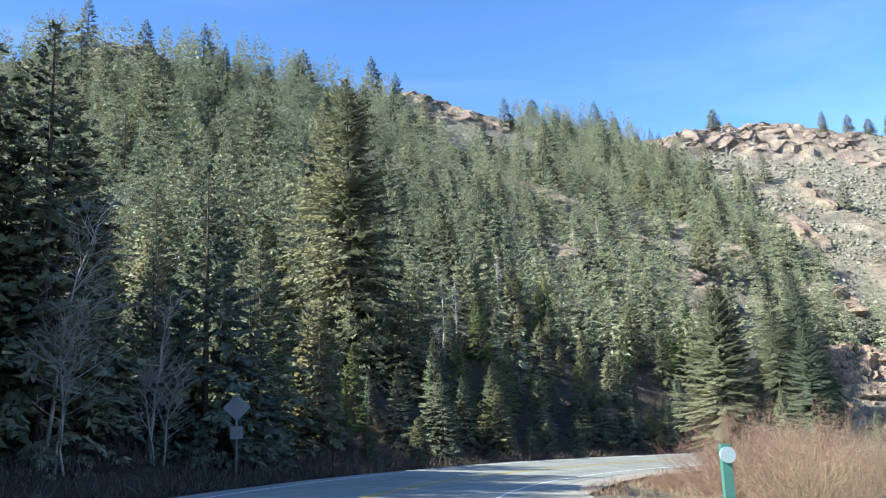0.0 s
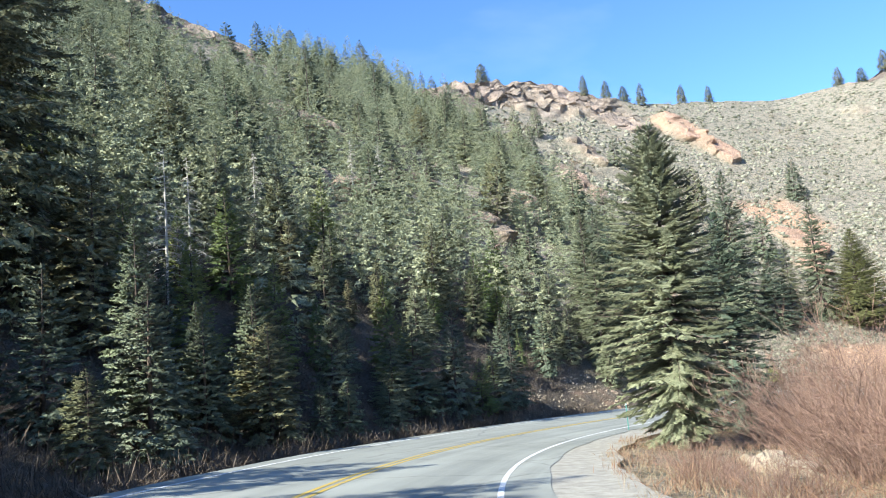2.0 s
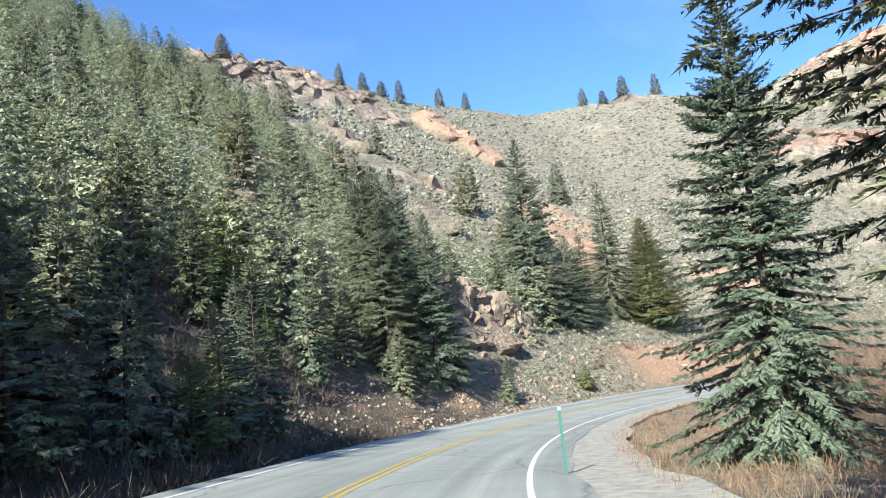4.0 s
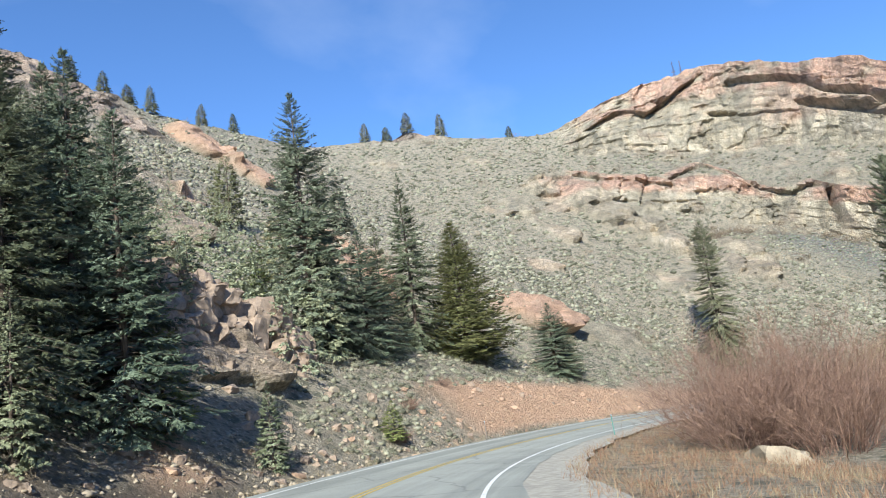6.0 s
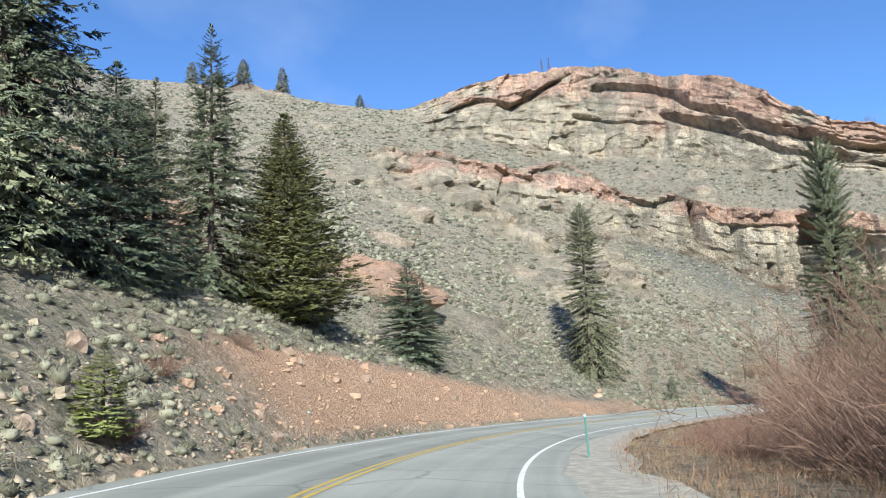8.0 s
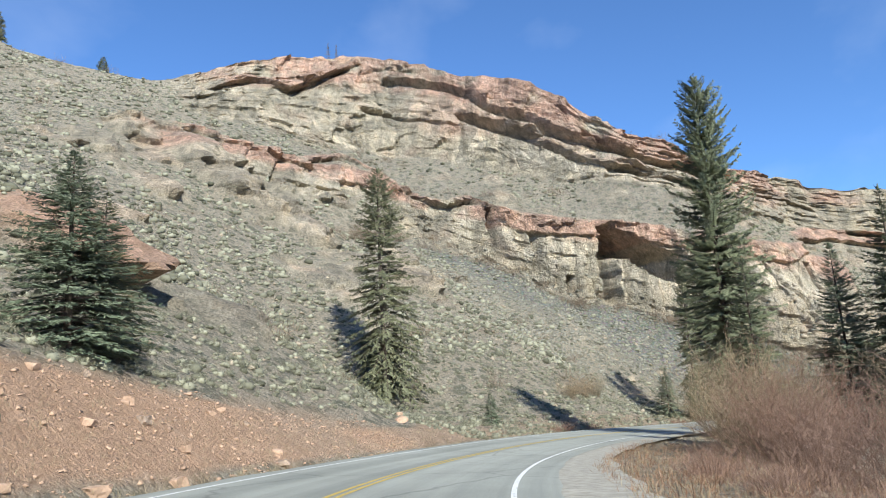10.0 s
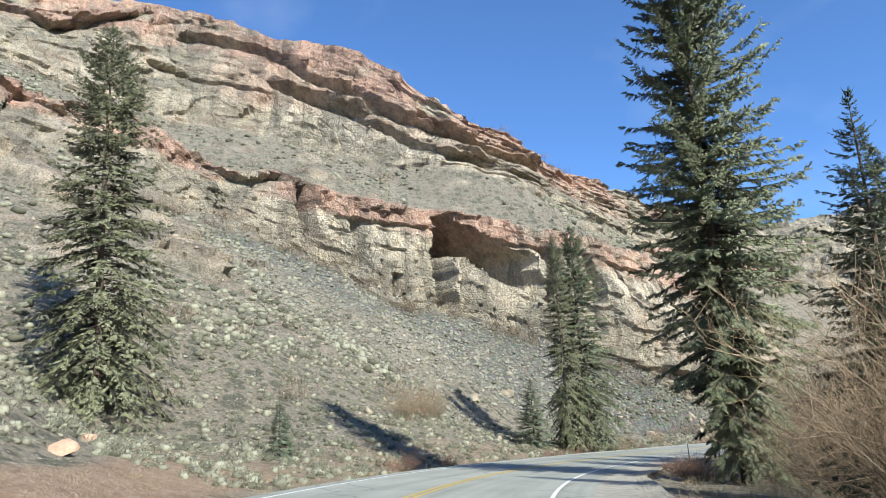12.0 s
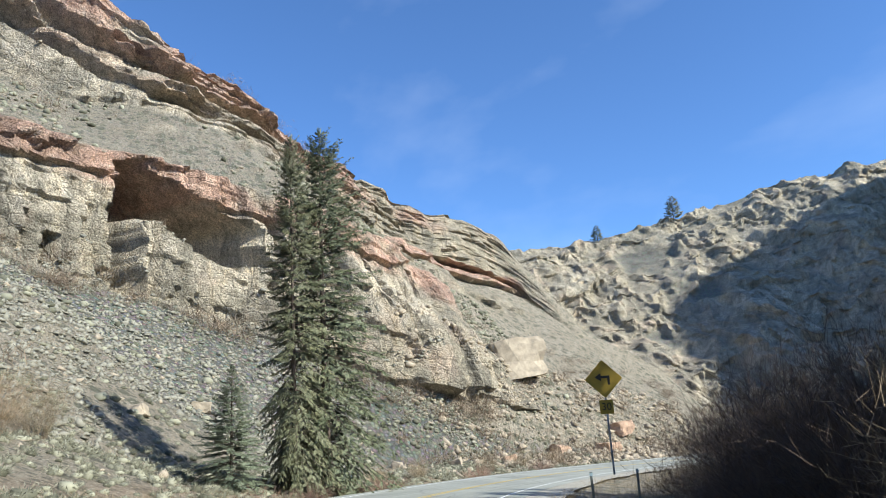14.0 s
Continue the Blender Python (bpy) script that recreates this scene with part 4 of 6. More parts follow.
# conifers: big ones near the road, middling ones, and those up the slope
close_kinds = [spruce_meshes(7, 16, 4.0, 600, 34, 17, 0.07, 0.40, 0.85, NEEDLES, 0.62, longest=0.46, fine=0.28, skirt=(0.3, 2.0), pointed=True), spruce_meshes(8, 22, 3.5, 760, 34, 17, 0.05, 0.36, 0.85, NEEDLES, 0.42, 0.55, longest=0.5, fine=0.3, skirt=(0.40, 1.9), pointed=True),
               spruce_meshes(9, 15, 3.2, 420, 28, 16, 0.05, 0.40, 0.85, BLUE_NEEDLES, 0.75, 0.35, longest=0.45, fine=0.3, pointed=True)]
near_kinds = [spruce_meshes(11, 20, 4.2, 340, 14, 14, 0.03, 0.45, 0.85, DARK_NEEDLES, 0.75, longest=0.8, fine=0.36, pointed=True, inner=0.2), spruce_meshes(12, 22, 3.5, 480, 13, 14, 0.04, 0.65, 0.85, DARK_NEEDLES, 0.42, 0.38, longest=0.75, fine=0.36, pointed=True, inner=0.2),
              spruce_meshes(13, 16, 4.0, 360, 13, 14, 0.02, 0.35, 0.85, BLUE_NEEDLES, 0.75, longest=0.75, fine=0.36, pointed=True, inner=0.2), spruce_meshes(14, 14, 3.2, 640, 9, 13, 0.02, -0.1, 0.9, JUNIPER, 0.75, 0.14, longest=0.75, fine=0.34, pointed=True),
              spruce_meshes(15, 24, 5.4, 460, 15, 13, 0.05, 0.45, 0.95, OLIVE_NEEDLES, 0.62, 0.35, longest=0.9, fine=0.4, pointed=True, inner=0.25)]
mid_kinds = [spruce_meshes(21 + i, 16, r, 320, 6, 7, b, d, needles=m, taper=tp, ragged=rg, size=1.2, longest=0.95, thin=1.5, fine=0.62, pointed=True, inner=0.42) for i, (r, b, d, m, tp, rg) in enumerate((
    (3.6, 0.03, 0.4, NEEDLES, 0.75, 0.25), (3.4, 0.03, 0.45, BLUE_NEEDLES, 0.75, 0.28), (3.0, 0.04, 0.3, YOUNG_NEEDLES, 0.75, 0.25), (3.2, 0.08, 0.5, OLIVE_NEEDLES, 0.55, 0.3)))]
far_kinds = [spruce_meshes(41 + i, 14, r, 210, 5, 6, b, d, needles=m, taper=tp, ragged=rg, size=1.4, longest=1.2, thin=1.6, pointed=True, inner=0.45) for i, (r, b, d, m, tp, rg) in enumerate((
    (3.2, 0.05, 0.4, NEEDLES, 0.75, 0.28), (3.0, 0.06, 0.5, BLUE_NEEDLES, 0.7, 0.3), (3.2, 0.12, 0.1, OLIVE_NEEDLES, 0.5, 0.3), (2.8, 0.08, 0.6, NEEDLES, 0.65, 0.35)))]
HEIGHTS = {"close": (16, 22, 15), "near": (20, 22, 16, 14, 24), "mid": (16,) * 4, "far": (14,) * 4}
KINDS = {"close": close_kinds, "near": near_kinds, "mid": mid_kinds, "far": far_kinds}
MADE = {}


def conifer(size, kind, th, r, height, label, name="spruce_tree", width=1.0, lean=(0, 0), group="", z=None):
    key = (size, kind)
    if key not in MADE:
        ob = tree_thing(name, KINDS[size][kind], label)
        MADE[key] = ob
        stand(ob, th, r, height, HEIGHTS[size][kind], 0.15, width, True, lean, z=z)
    else:
        ob = MADE[key]
        keep = ob.scale.copy()
        ob.scale = (1, 1, 1)
        ob = stand(ob, th, r, height, HEIGHTS[size][kind], 0.15, width, False, lean, z=z)
        MADE[key].scale = keep
        ob.name = name
    return tagged(ob, label, "tree", group)


# single trees beside the road: size, kind, bearing, radius, height, width, label
SINGLE = [
    ("close", 0, 142.0, 93.0, 13.0, 1.08, "dense green roadside spruce with low sweeping boughs"),
    ("close", 2, 133.4, 91.6, 12.5, 1.0, "open-branched roadside spruce above dry grass"),
    ("close", 1, 60.9, 90.3, 28.5, 0.70, "tall shaggy old spruce beside the road"),
    ("near", 0, 67.7, 87.6, 11.6, 0.95, "small spruce behind the bare willows"),
    ("near", 2, 58.5, 83.0, 15.0, 1.0, "tall shaggy spruce in the roadside grove"),
    ("near", 0, 55.0, 79.5, 20.0, 1.0, "spruce deep in the roadside grove"),
    ("near", 1, 51.5, 77.0, 20.0, 1.0, "spruce at the far end of the roadside grove"),
    # six spruces out of view, added to shade the road bend and thicket
    ("mid", 0, 60.5, 76.0, 22.0, 1.1, "unseen tall spruce added to shade the roadside thicket"),
    ("mid", 3, 56.5, 71.0, 23.0, 1.2, "unseen tall spruce added to shade the roadside thicket"),
    ("mid", 0, 52.5, 69.0, 22.0, 1.2, "unseen tall spruce added to shade the roadside thicket"),
    ("mid", 1, 49.0, 70.0, 23.0, 1.2, "unseen tall spruce added to shade the roadside thicket"),
    ("mid", 3, 45.0, 72.0, 22.0, 1.2, "unseen tall spruce added to shade the roadside thicket"),
    ("mid", 0, 41.0, 74.0, 20.0, 1.2, "unseen tall spruce added to shade the roadside thicket"),
    ("near", 1, 59.4, 124.0, 24.0, 0.98, "slim ragged spruce on the sage slope"),
    ("near", 1, 38.7, 108.8, 22.2, 0.92, "tall slender spruce at the foot of the cliff"),
    ("near", 1, 40.3, 109.2, 20.4, 0.66, "slender spruce standing close to its taller neighbour"),
    ("near", 2, 42.0, 111.0, 6.2, 1.35, "young spruce at the foot of the scree"),
    ("near", 2, 98.6, 119.5, 22.0, 1.05, "full blue-green spruce above the red cut bank"),
    ("near", 0, 90.0, 121.0, 18.6, 0.95, "pointed spruce on the slope above the cut bank"),
    ("near", 3, 88.0, 118.0, 14.8, 1.75, "dense conical juniper-like fir above red rubble"),
    ("near", 2, 81.8, 115.3, 8.4, 1.7, "small spruce above the cut bank"),
    ("near", 0, 80.2, 116.0, 7.6, 1.8, "small green fir above the cut bank"),
    ("mid", 1, 59.2, 112.5, 3.2, 1.2, "little spruce at the road's edge"),
    ("mid", 0, 109.9, 109.8, 4.0, 1.0, "little spruce at the foot of the outcrop"),
    ("near", 2, 113.4, 112.3, 13.5, 1.1, "dark spruce before the rock outcrop"),
    ("near", 2, 96.0, 118.0, 11.0, 1.3, "broad blue-green spruce above the cut bank"),
    ("near", 0, 93.5, 119.5, 12.0, 1.1, "broad spruce beside the pointed one"),
    ("mid", 2, 102.3, 109.6, 2.6, 2.2, "small bushy green juniper beside the road"),
    ("near", 0, 116.0, 113.5, 13.0, 1.1, "tall dark spruce beside the rock outcrop"),
    ("near", 2, 107.2, 127.0, 12.0, 1.2, "dark spruce rooted beside the rock outcrop"),
    # second unseen row, added sunward of the thicket to deepen its shade
    ("mid", 0, 50.0, 62.0, 24.0, 1.3, "unseen tall spruce added to shade the roadside thicket"),
    ("mid", 1, 46.0, 64.0, 24.0, 1.3, "unseen tall spruce added to shade the roadside thicket"),
    ("mid", 0, 54.0, 60.0, 24.0, 1.3, "unseen tall spruce added to shade the roadside thicket"),
    ("mid", 1, 42.0, 66.0, 22.0, 1.3, "unseen tall spruce added to shade the roadside thicket"),
    ("mid", 0, 60.0, 66.0, 24.0, 1.3, "unseen tall spruce added to shade the roadside thicket"),
    ("mid", 1, 57.0, 63.0, 24.0, 1.3, "unseen tall spruce added to shade the roadside thicket"),
    ("near", 4, 145.6, 120.5, 25.0, 1.0, "great broad yellow-green fir towering over the forest"),
    ("mid", 2, 130.3, 123.2, 8.5, 1.1, "bright green young fir standing out of the forest"),
    ("mid", 2, 119.5, 121.0, 8.5, 1.3, "bright green young fir standing out of the forest"),
    ("mid", 2, 122.5, 119.0, 7.0, 1.3, "bright green young fir standing out of the forest"),
    ("near", 2, 111.7, 117.0, 15.5, 1.0, "dark spruce rooted beside the rock outcrop"),
    ("near", 0, 113.9, 117.5, 15.5, 1.0, "dark spruce rooted beside the rock outcrop"),
    ("near", 2, 110.4, 120.5, 14.0, 1.0, "dark spruce rooted beside the rock outcrop"),
    ("mid", 1, 75.0, 173.0, 11.0, 1.1, "spruce alone on the open slope"),
]
for size, kind, th, r, height, width, label in SINGLE:
    conifer(size, kind, th, r, height, label, width=width)


def forest():
    g = np.random.default_rng(5)
    taken = [(t[2], t[3]) for t in SINGLE]
    made = 0
    labels = {"near": "tall dark green spruce of the roadside forest", "mid": "green conifer in the dense hillside forest", "far": "conifer high on the forested slope"}
    while made < 190:
        # bearings past about 168 are unseen; trees there only cast shade
        th = g.uniform(100, 170) if g.random() < 0.72 else g.uniform(84, 112) if g.random() < 0.62 else g.uniform(156, 198)
        u = g.random() ** (1.15 if th < 156 else 2.0)
        r = 108.7 + u * (along(CREST, th, 1) - 107 if th < 154 else 15)
        if 108 < th < 114 and 0.25 < u < 0.6 and g.random() < 0.75:
            continue
        if th < 100 and (r < 122 or r > 196 or th < 84 + abs(r - 150) * 0.12 or g.random() < 0.15):
            continue
        if th < 110 and r < 124 or th < 126 and r < 111:
            continue
        if 110.5 < th < 119 and r > 183:
            continue
        if bare(th, r) > 0.5 and g.random() < 0.8:
            continue
        p = polar(th, r)
        gap = 3.4 if r < 130 else 4.2
        if any((polar(a, b) - p).length < gap for a, b in taken):
            continue
        taken.append((th, r))
        size = "mid" if r < 127 else "far"
        kind = int(g.choice(4, p=(0.4, 0.25, 0.15, 0.2)))
        height = (g.uniform(11, 17) if r < 118 else g.uniform(8, 12)) if th > 163 else (g.uniform(8, 11.5) if r < 115 else g.uniform(6, 8.5)) if th > 152 else g.uniform(5, 8.5) if r < 128 else g.uniform(6.5, 10.5) if r < 155 else g.uniform(7, 11)
        conifer(size, kind, th, r, height, labels[size], width=g.uniform(0.95, 1.45), lean=(g.normal(0, 1.5), g.normal(0, 1.5)), group="hillside forest")
        made += 1
    for _ in range(160):
        th, r = g.uniform(104, 160), g.uniform(111.5, 121)
        p = polar(th, r)
        if th < 112 and r < 117 or any((polar(a, b) - p).length < 2.5 for a, b in taken):
            continue
        taken.append((th, r))
        conifer("mid", int(g.choice(4, p=(0.35, 0.25, 0.25, 0.15))), th, r, g.uniform(3, 6.5), "young conifer with boughs down to the ground", width=g.uniform(0.9, 1.25), group="hillside forest")
    for _ in range(90):
        th, r = g.uniform(127, 158), g.uniform(108.6, 112.5)
        p = polar(th, r)
        if abs(th - 160.8) < 1.2 or any((polar(a, b) - p).length < 2.3 for a, b in taken):
            continue
        taken.append((th, r))
        conifer("mid", int(g.choice(4, p=(0.45, 0.35, 0.1, 0.1))), th, r, g.uniform(2.5, 6.0), "young conifer with boughs down to the ground", width=g.uniform(1.2, 1.7), group="hillside forest")
    # extra spruces, mostly out of view, put here to shade bank and road
    for _ in range(170):
        th, r = g.uniform(157, 178), g.uniform(109.0, 114.5)
        p = polar(th, r)
        if abs(th - 160.8) < 1.2 or any((polar(a, b) - p).length < 2.4 for a, b in taken):
            continue
        taken.append((th, r))
        conifer("mid", int(g.choice(4, p=(0.45, 0.3, 0.0, 0.25))), th, r, g.uniform(9.5, 13.5), "spruce added to shade the road, mostly out of view", width=g.uniform(0.9, 1.2), group="hillside forest")
    # the closed woods behind them
    spots = []
    for k in range(4200):
        th = g.uniform(98, 154) if k < 4000 else g.uniform(154, 184)
        r = 116 + g.random() ** 0.8 * (along(CREST, th, 1) - 115) if th < 154 else g.uniform(110, 122)
        if bare(th, r) > 0.5 or 110 < th < 119.5 and r > 180 or th < 100 and r > 195 or 108 < th < 114 and r < 165 and g.random() < 0.7:
            continue
        p = polar(th, r)
        if len(spots) < 820 and min((abs(a - p.x) + abs(b - p.y) for a, b, *_ in spots), default=9) > 2.8 and all((polar(a, b) - p).length > 2.0 for a, b in taken):
            spots.append((p.x, p.y, surface(th, r), g.uniform(0.5, 0.8), g.uniform(0, 6.28)))
    for k, m in enumerate((WOODS, WOODS, WOODS)):
        crown = spruce_meshes(61 + k, 13, 3.0, 95, 5, 4, 0.05, 0.4, 1.7, m, 0.65, 0.35, 1.6, 1.5, pointed=True, inner=0.45)[1]
        co = np.empty(len(crown.vertices) * 3, np.float32)
        crown.vertices.foreach_get("co", co)
        co = co.reshape(-1, 3)
        V = []
        for x, y, z, sc, a in spots[k::3]:
            c, q = math.cos(a) * sc, math.sin(a) * sc
            V.append(np.stack([x + c * co[:, 0] - q * co[:, 1], y + q * co[:, 0] + c * co[:, 1], z - 0.2 + sc * co[:, 2]], -1))
        V = np.concatenate(V)
        tagged(new("distant_woods", mesh_from("distant_woods", V, np.arange(len(V)).reshape(-1, 3), [m])), "dense conifers filling the forested slope", "forest", kind="stuff")
    # a few along the bare ridge
    for th, height in ((100.5, 8), (92, 9), (83.6, 8), (81.5, 8), (80, 7), (78.5, 9), (74, 8), (71.5, 7), (60.5, 8), (59, 7), (57.5, 9), (55, 10), (50, 6)):
        conifer("mid", 3, th, along(CREST, th, 1) + g.uniform(-1, 4), height * 0.85, "conifer standing alone on the ridge line", width=g.uniform(1.1, 1.7), group="ridge trees")
    for th, height in ((-27, 7), (-33.5, 10)):
        c = int(np.argmin(np.abs(H_TH - th)))
        conifer("far", 2, th, H_R[189, c], height, "conifer standing alone on the far ridge", width=1.5, group="ridge trees", z=H_Z[189, c] - 0.3)
    for th, r, height in ((-36, 170, 16), (-34, 175, 12), (-39, 172, 12), (-27, 178, 10)):
        conifer("far", 3, th, r, height, "dark conifer in the shaded side valley", group="valley trees")


forest()


def clump_array(g, pos, size, pieces, width, rise, spread):
    """Many low plants as one array of blades: pos (n, 3), size (n,)."""
    n = len(pos)
    p = np.repeat(pos, pieces, 0)
    s = np.repeat(size, pieces)
    az, el = g.uniform(0, 2 * np.pi, n * pieces), g.uniform(rise[0], rise[1], n * pieces)
    d = np.stack([np.cos(az) * np.cos(el), np.sin(az) * np.cos(el), np.sin(el)], -1)
    off = g.normal(0, spread, (n * pieces, 3)) * s[:, None]
    off[:, 2] = np.abs(off[:, 2]) * 0.6
    l = s * g.uniform(0.5, 1.1, n * pieces)
    sd = unit(np.cross(d, unit(g.normal(0, 1, (n * pieces, 3)))))
    return blades(p + off, d, l, l * width, sd)


def scatter(g, n, th0, th1, place, keep):
    out = []
    while len(out) < n:
        th = g.uniform(th0, th1)
        r = place(g, th)
        if keep(g, th, r):
            out.append((*polar(th, r, surface(th, r))[:],))
    return np.array(out)


def cushions(g, at, size):
    """Low rounded shrubs: lumpy domes, flattened, each with its own shape."""
    q = (1 + 5 ** 0.5) / 2
    ico = unit(np.array([(-1, q, 0), (1, q, 0), (-1, -q, 0), (1, -q, 0), (0, -1, q), (0, 1, q), (0, -1, -q), (0, 1, -q), (q, 0, -1), (q, 0, 1), (-q, 0, -1), (-q, 0, 1)], float))
    tri = np.array([(0, 11, 5), (0, 5, 1), (0, 1, 7), (0, 7, 10), (0, 10, 11), (1, 5, 9), (5, 11, 4), (11, 10, 2), (10, 7, 6), (7, 1, 8), (3, 9, 4), (3, 4, 2), (3, 2, 6), (3, 6, 8), (3, 8, 9), (4, 9, 5), (2, 4, 11), (6, 2, 10), (8, 6, 7), (9, 8, 1)])
    n = len(at)
    v = ico[None] * g.uniform(0.6, 1.15, (n, 12, 1)) * np.stack([g.uniform(0.75, 1.25, n), g.uniform(0.75, 1.25, n), g.uniform(0.55, 0.9, n)], -1)[:, None]
    v = v * size[:, None, None] + at[:, None] + np.array([0, 0, 0.15]) * size[:, None, None]
    return v.reshape(-1, 3), (np.arange(n)[:, None, None] * 12 + tri[None]).reshape(-1, 3)


def undergrowth():
    g = np.random.default_rng(9)
    crest = lambda th: float(along(CREST, th, 1))
    open_slope = lambda g, th, r: bare(th, r) < 0.45 and not (20 < th < 40 and r > 122 and g.random() < 0.75) and not (66 < th < 98 and r < 112.5)
    patchy = lambda g, th, r: open_slope(g, th, r) and 0.75 * float(vnoise(np.array([th * 0.5]), np.array([r * 0.14]), np.array([1.5]))[0]) + g.uniform(-0.6, 0.6) > -0.1
    near_at = scatter(g, 5000, 8, 106, lambda g, th: float(road_line(th)[0]) + 6.6 + 20 * g.random(), open_slope)
    mid_at = scatter(g, 8000, 4, 104, lambda g, th: g.uniform(126, 160), patchy)
    far_at = scatter(g, 8500, 4, 104, lambda g, th: 160 + g.random() * max(crest(th) - 160, 1), lambda g, th, r: r < crest(th) and patchy(g, th, r))
    V, F = [], []
    for at, size, tufts in ((near_at, (0.25, 0.68), 96), (mid_at, (0.22, 0.72), 26), (far_at, (0.22, 0.78), 0)):
        size = size[0] + (size[1] - size[0]) * g.random(len(at)) ** 2.0
        v, f = cushions(g, at, size * (0.6 if tufts > 40 else 0.84 if tufts else 0.92))
        V.append(v), F.append(f)
        if tufts:
            rim = np.repeat(np.arange(len(at)), tufts)
            d = unit(g.normal(0, 1, (len(rim), 3)) * np.array([1, 1, 0.7]) + np.array([0, 0, 0.5]))
            d[:, 2] = np.abs(d[:, 2])
            p = at[rim] + d * (size[rim] * g.uniform(0.35, 0.75, len(rim)))[:, None] * np.array([1, 1, 0.75])
            l = size[rim] * g.uniform(0.22, 0.45, len(rim))
            v = blades(p, unit(d + g.normal(0, 0.45, d.shape)), l, l * (0.16 if tufts > 40 else 0.26), unit(g.normal(0, 1, d.shape)))
            V.append(v), F.append(quads(len(rim)))
    total, faces = 0, []
    for v, f in zip(V, F):
        faces += (f + total).tolist()
        total += len(v)
    me = bpy.data.meshes.new("sagebrush")
    me.from_pydata(np.concatenate(V).tolist(), [], faces)
    me.materials.append(SAGE)
    me.polygons.foreach_set("use_smooth", np.ones(len(me.polygons), bool))
    tagged(new("sagebrush", me), "grey-green sagebrush cushions scattered over the slopes", "shrubs", kind="stuff")
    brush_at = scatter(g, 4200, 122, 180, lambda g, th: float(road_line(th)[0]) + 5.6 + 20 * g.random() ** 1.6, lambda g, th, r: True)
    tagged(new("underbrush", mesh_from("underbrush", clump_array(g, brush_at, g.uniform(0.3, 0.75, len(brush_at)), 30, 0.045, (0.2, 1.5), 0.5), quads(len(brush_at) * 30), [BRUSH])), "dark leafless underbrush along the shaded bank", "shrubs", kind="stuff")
    foot = lambda g, th: float(along(BASE, th, 1)) - g.uniform(0.5, 4.0) if g.random() < 0.6 else float(along(LEDGE, th, 1)) + g.uniform(3, 25)
    shrub_at = scatter(g, 230, 12, 47, foot, lambda g, th, r: True)
    shrub_at = np.concatenate([shrub_at, scatter(g, 130, 40, 100, lambda g, th: 118 + g.random() * (crest(th) - 118), lambda g, th, r: bare(th, r) < 0.5)])
    shrub_at = np.concatenate([shrub_at, scatter(g, 150, -10, 20, lambda g, th: g.uniform(112, 140), lambda g, th, r: bare(th, r) < 0.6)])
    tagged(new("bare_shrubs", mesh_from("bare_shrubs", clump_array(g, shrub_at, g.uniform(0.8, 1.9, len(shrub_at)) * 0.72, 120, 0.045, (0.0, 1.5), 0.85), quads(len(shrub_at) * 120), [SHRUB_TWIG])), "brown leafless shrubs at the cliff foot and on the slope", "shrubs", kind="stuff")
    edge = lambda g, th: float(road_line(th)[0]) + (g.uniform(5.2, 9.5) if g.random() < 0.3 and th < 122 else -g.uniform(5.9, 14))
    grass_at = scatter(g, 9000, 20, 190, edge, lambda g, th, r: True)
    size = g.uniform(0.14, 0.36, len(grass_at))
    tagged(new("dry_grass", mesh_from("dry_grass", clump_array(g, grass_at, size, 14, 0.035, (0.4, 1.5), 0.4), quads(len(grass_at) * 14), [DRY_GRASS])), "dry straw-coloured grass along the road verges", "grass", kind="stuff")
    rust_at = scatter(g, 5600, 70, 158, lambda g, th: float(road_line(th)[0]) - g.uniform(5.9, 15), lambda g, th, r: True)
    tagged(new("rust_grass", mesh_from("rust_grass", clump_array(g, rust_at, g.uniform(0.15, 0.42, len(rust_at)), 14, 0.04, (0.3, 1.5), 0.45), quads(len(rust_at) * 14), [RUST_GRASS])), "rust-brown dead grass and weeds on the verge", "grass", kind="stuff")
    # brush in a near-black brown that carries the grove's deep shade as colour
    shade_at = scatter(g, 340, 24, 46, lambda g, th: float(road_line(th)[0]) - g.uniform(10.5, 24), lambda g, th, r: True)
    tagged(new("grove_brush", mesh_from("grove_brush", clump_array(g, shade_at, g.uniform(0.6, 1.3, len(shade_at)), 130, 0.012, (0.0, 1.5), 0.7), quads(len(shade_at) * 130), [BRUSH])), "leafless brush coloured dark for the shade under the roadside grove", "shrubs", kind="stuff")


undergrowth()


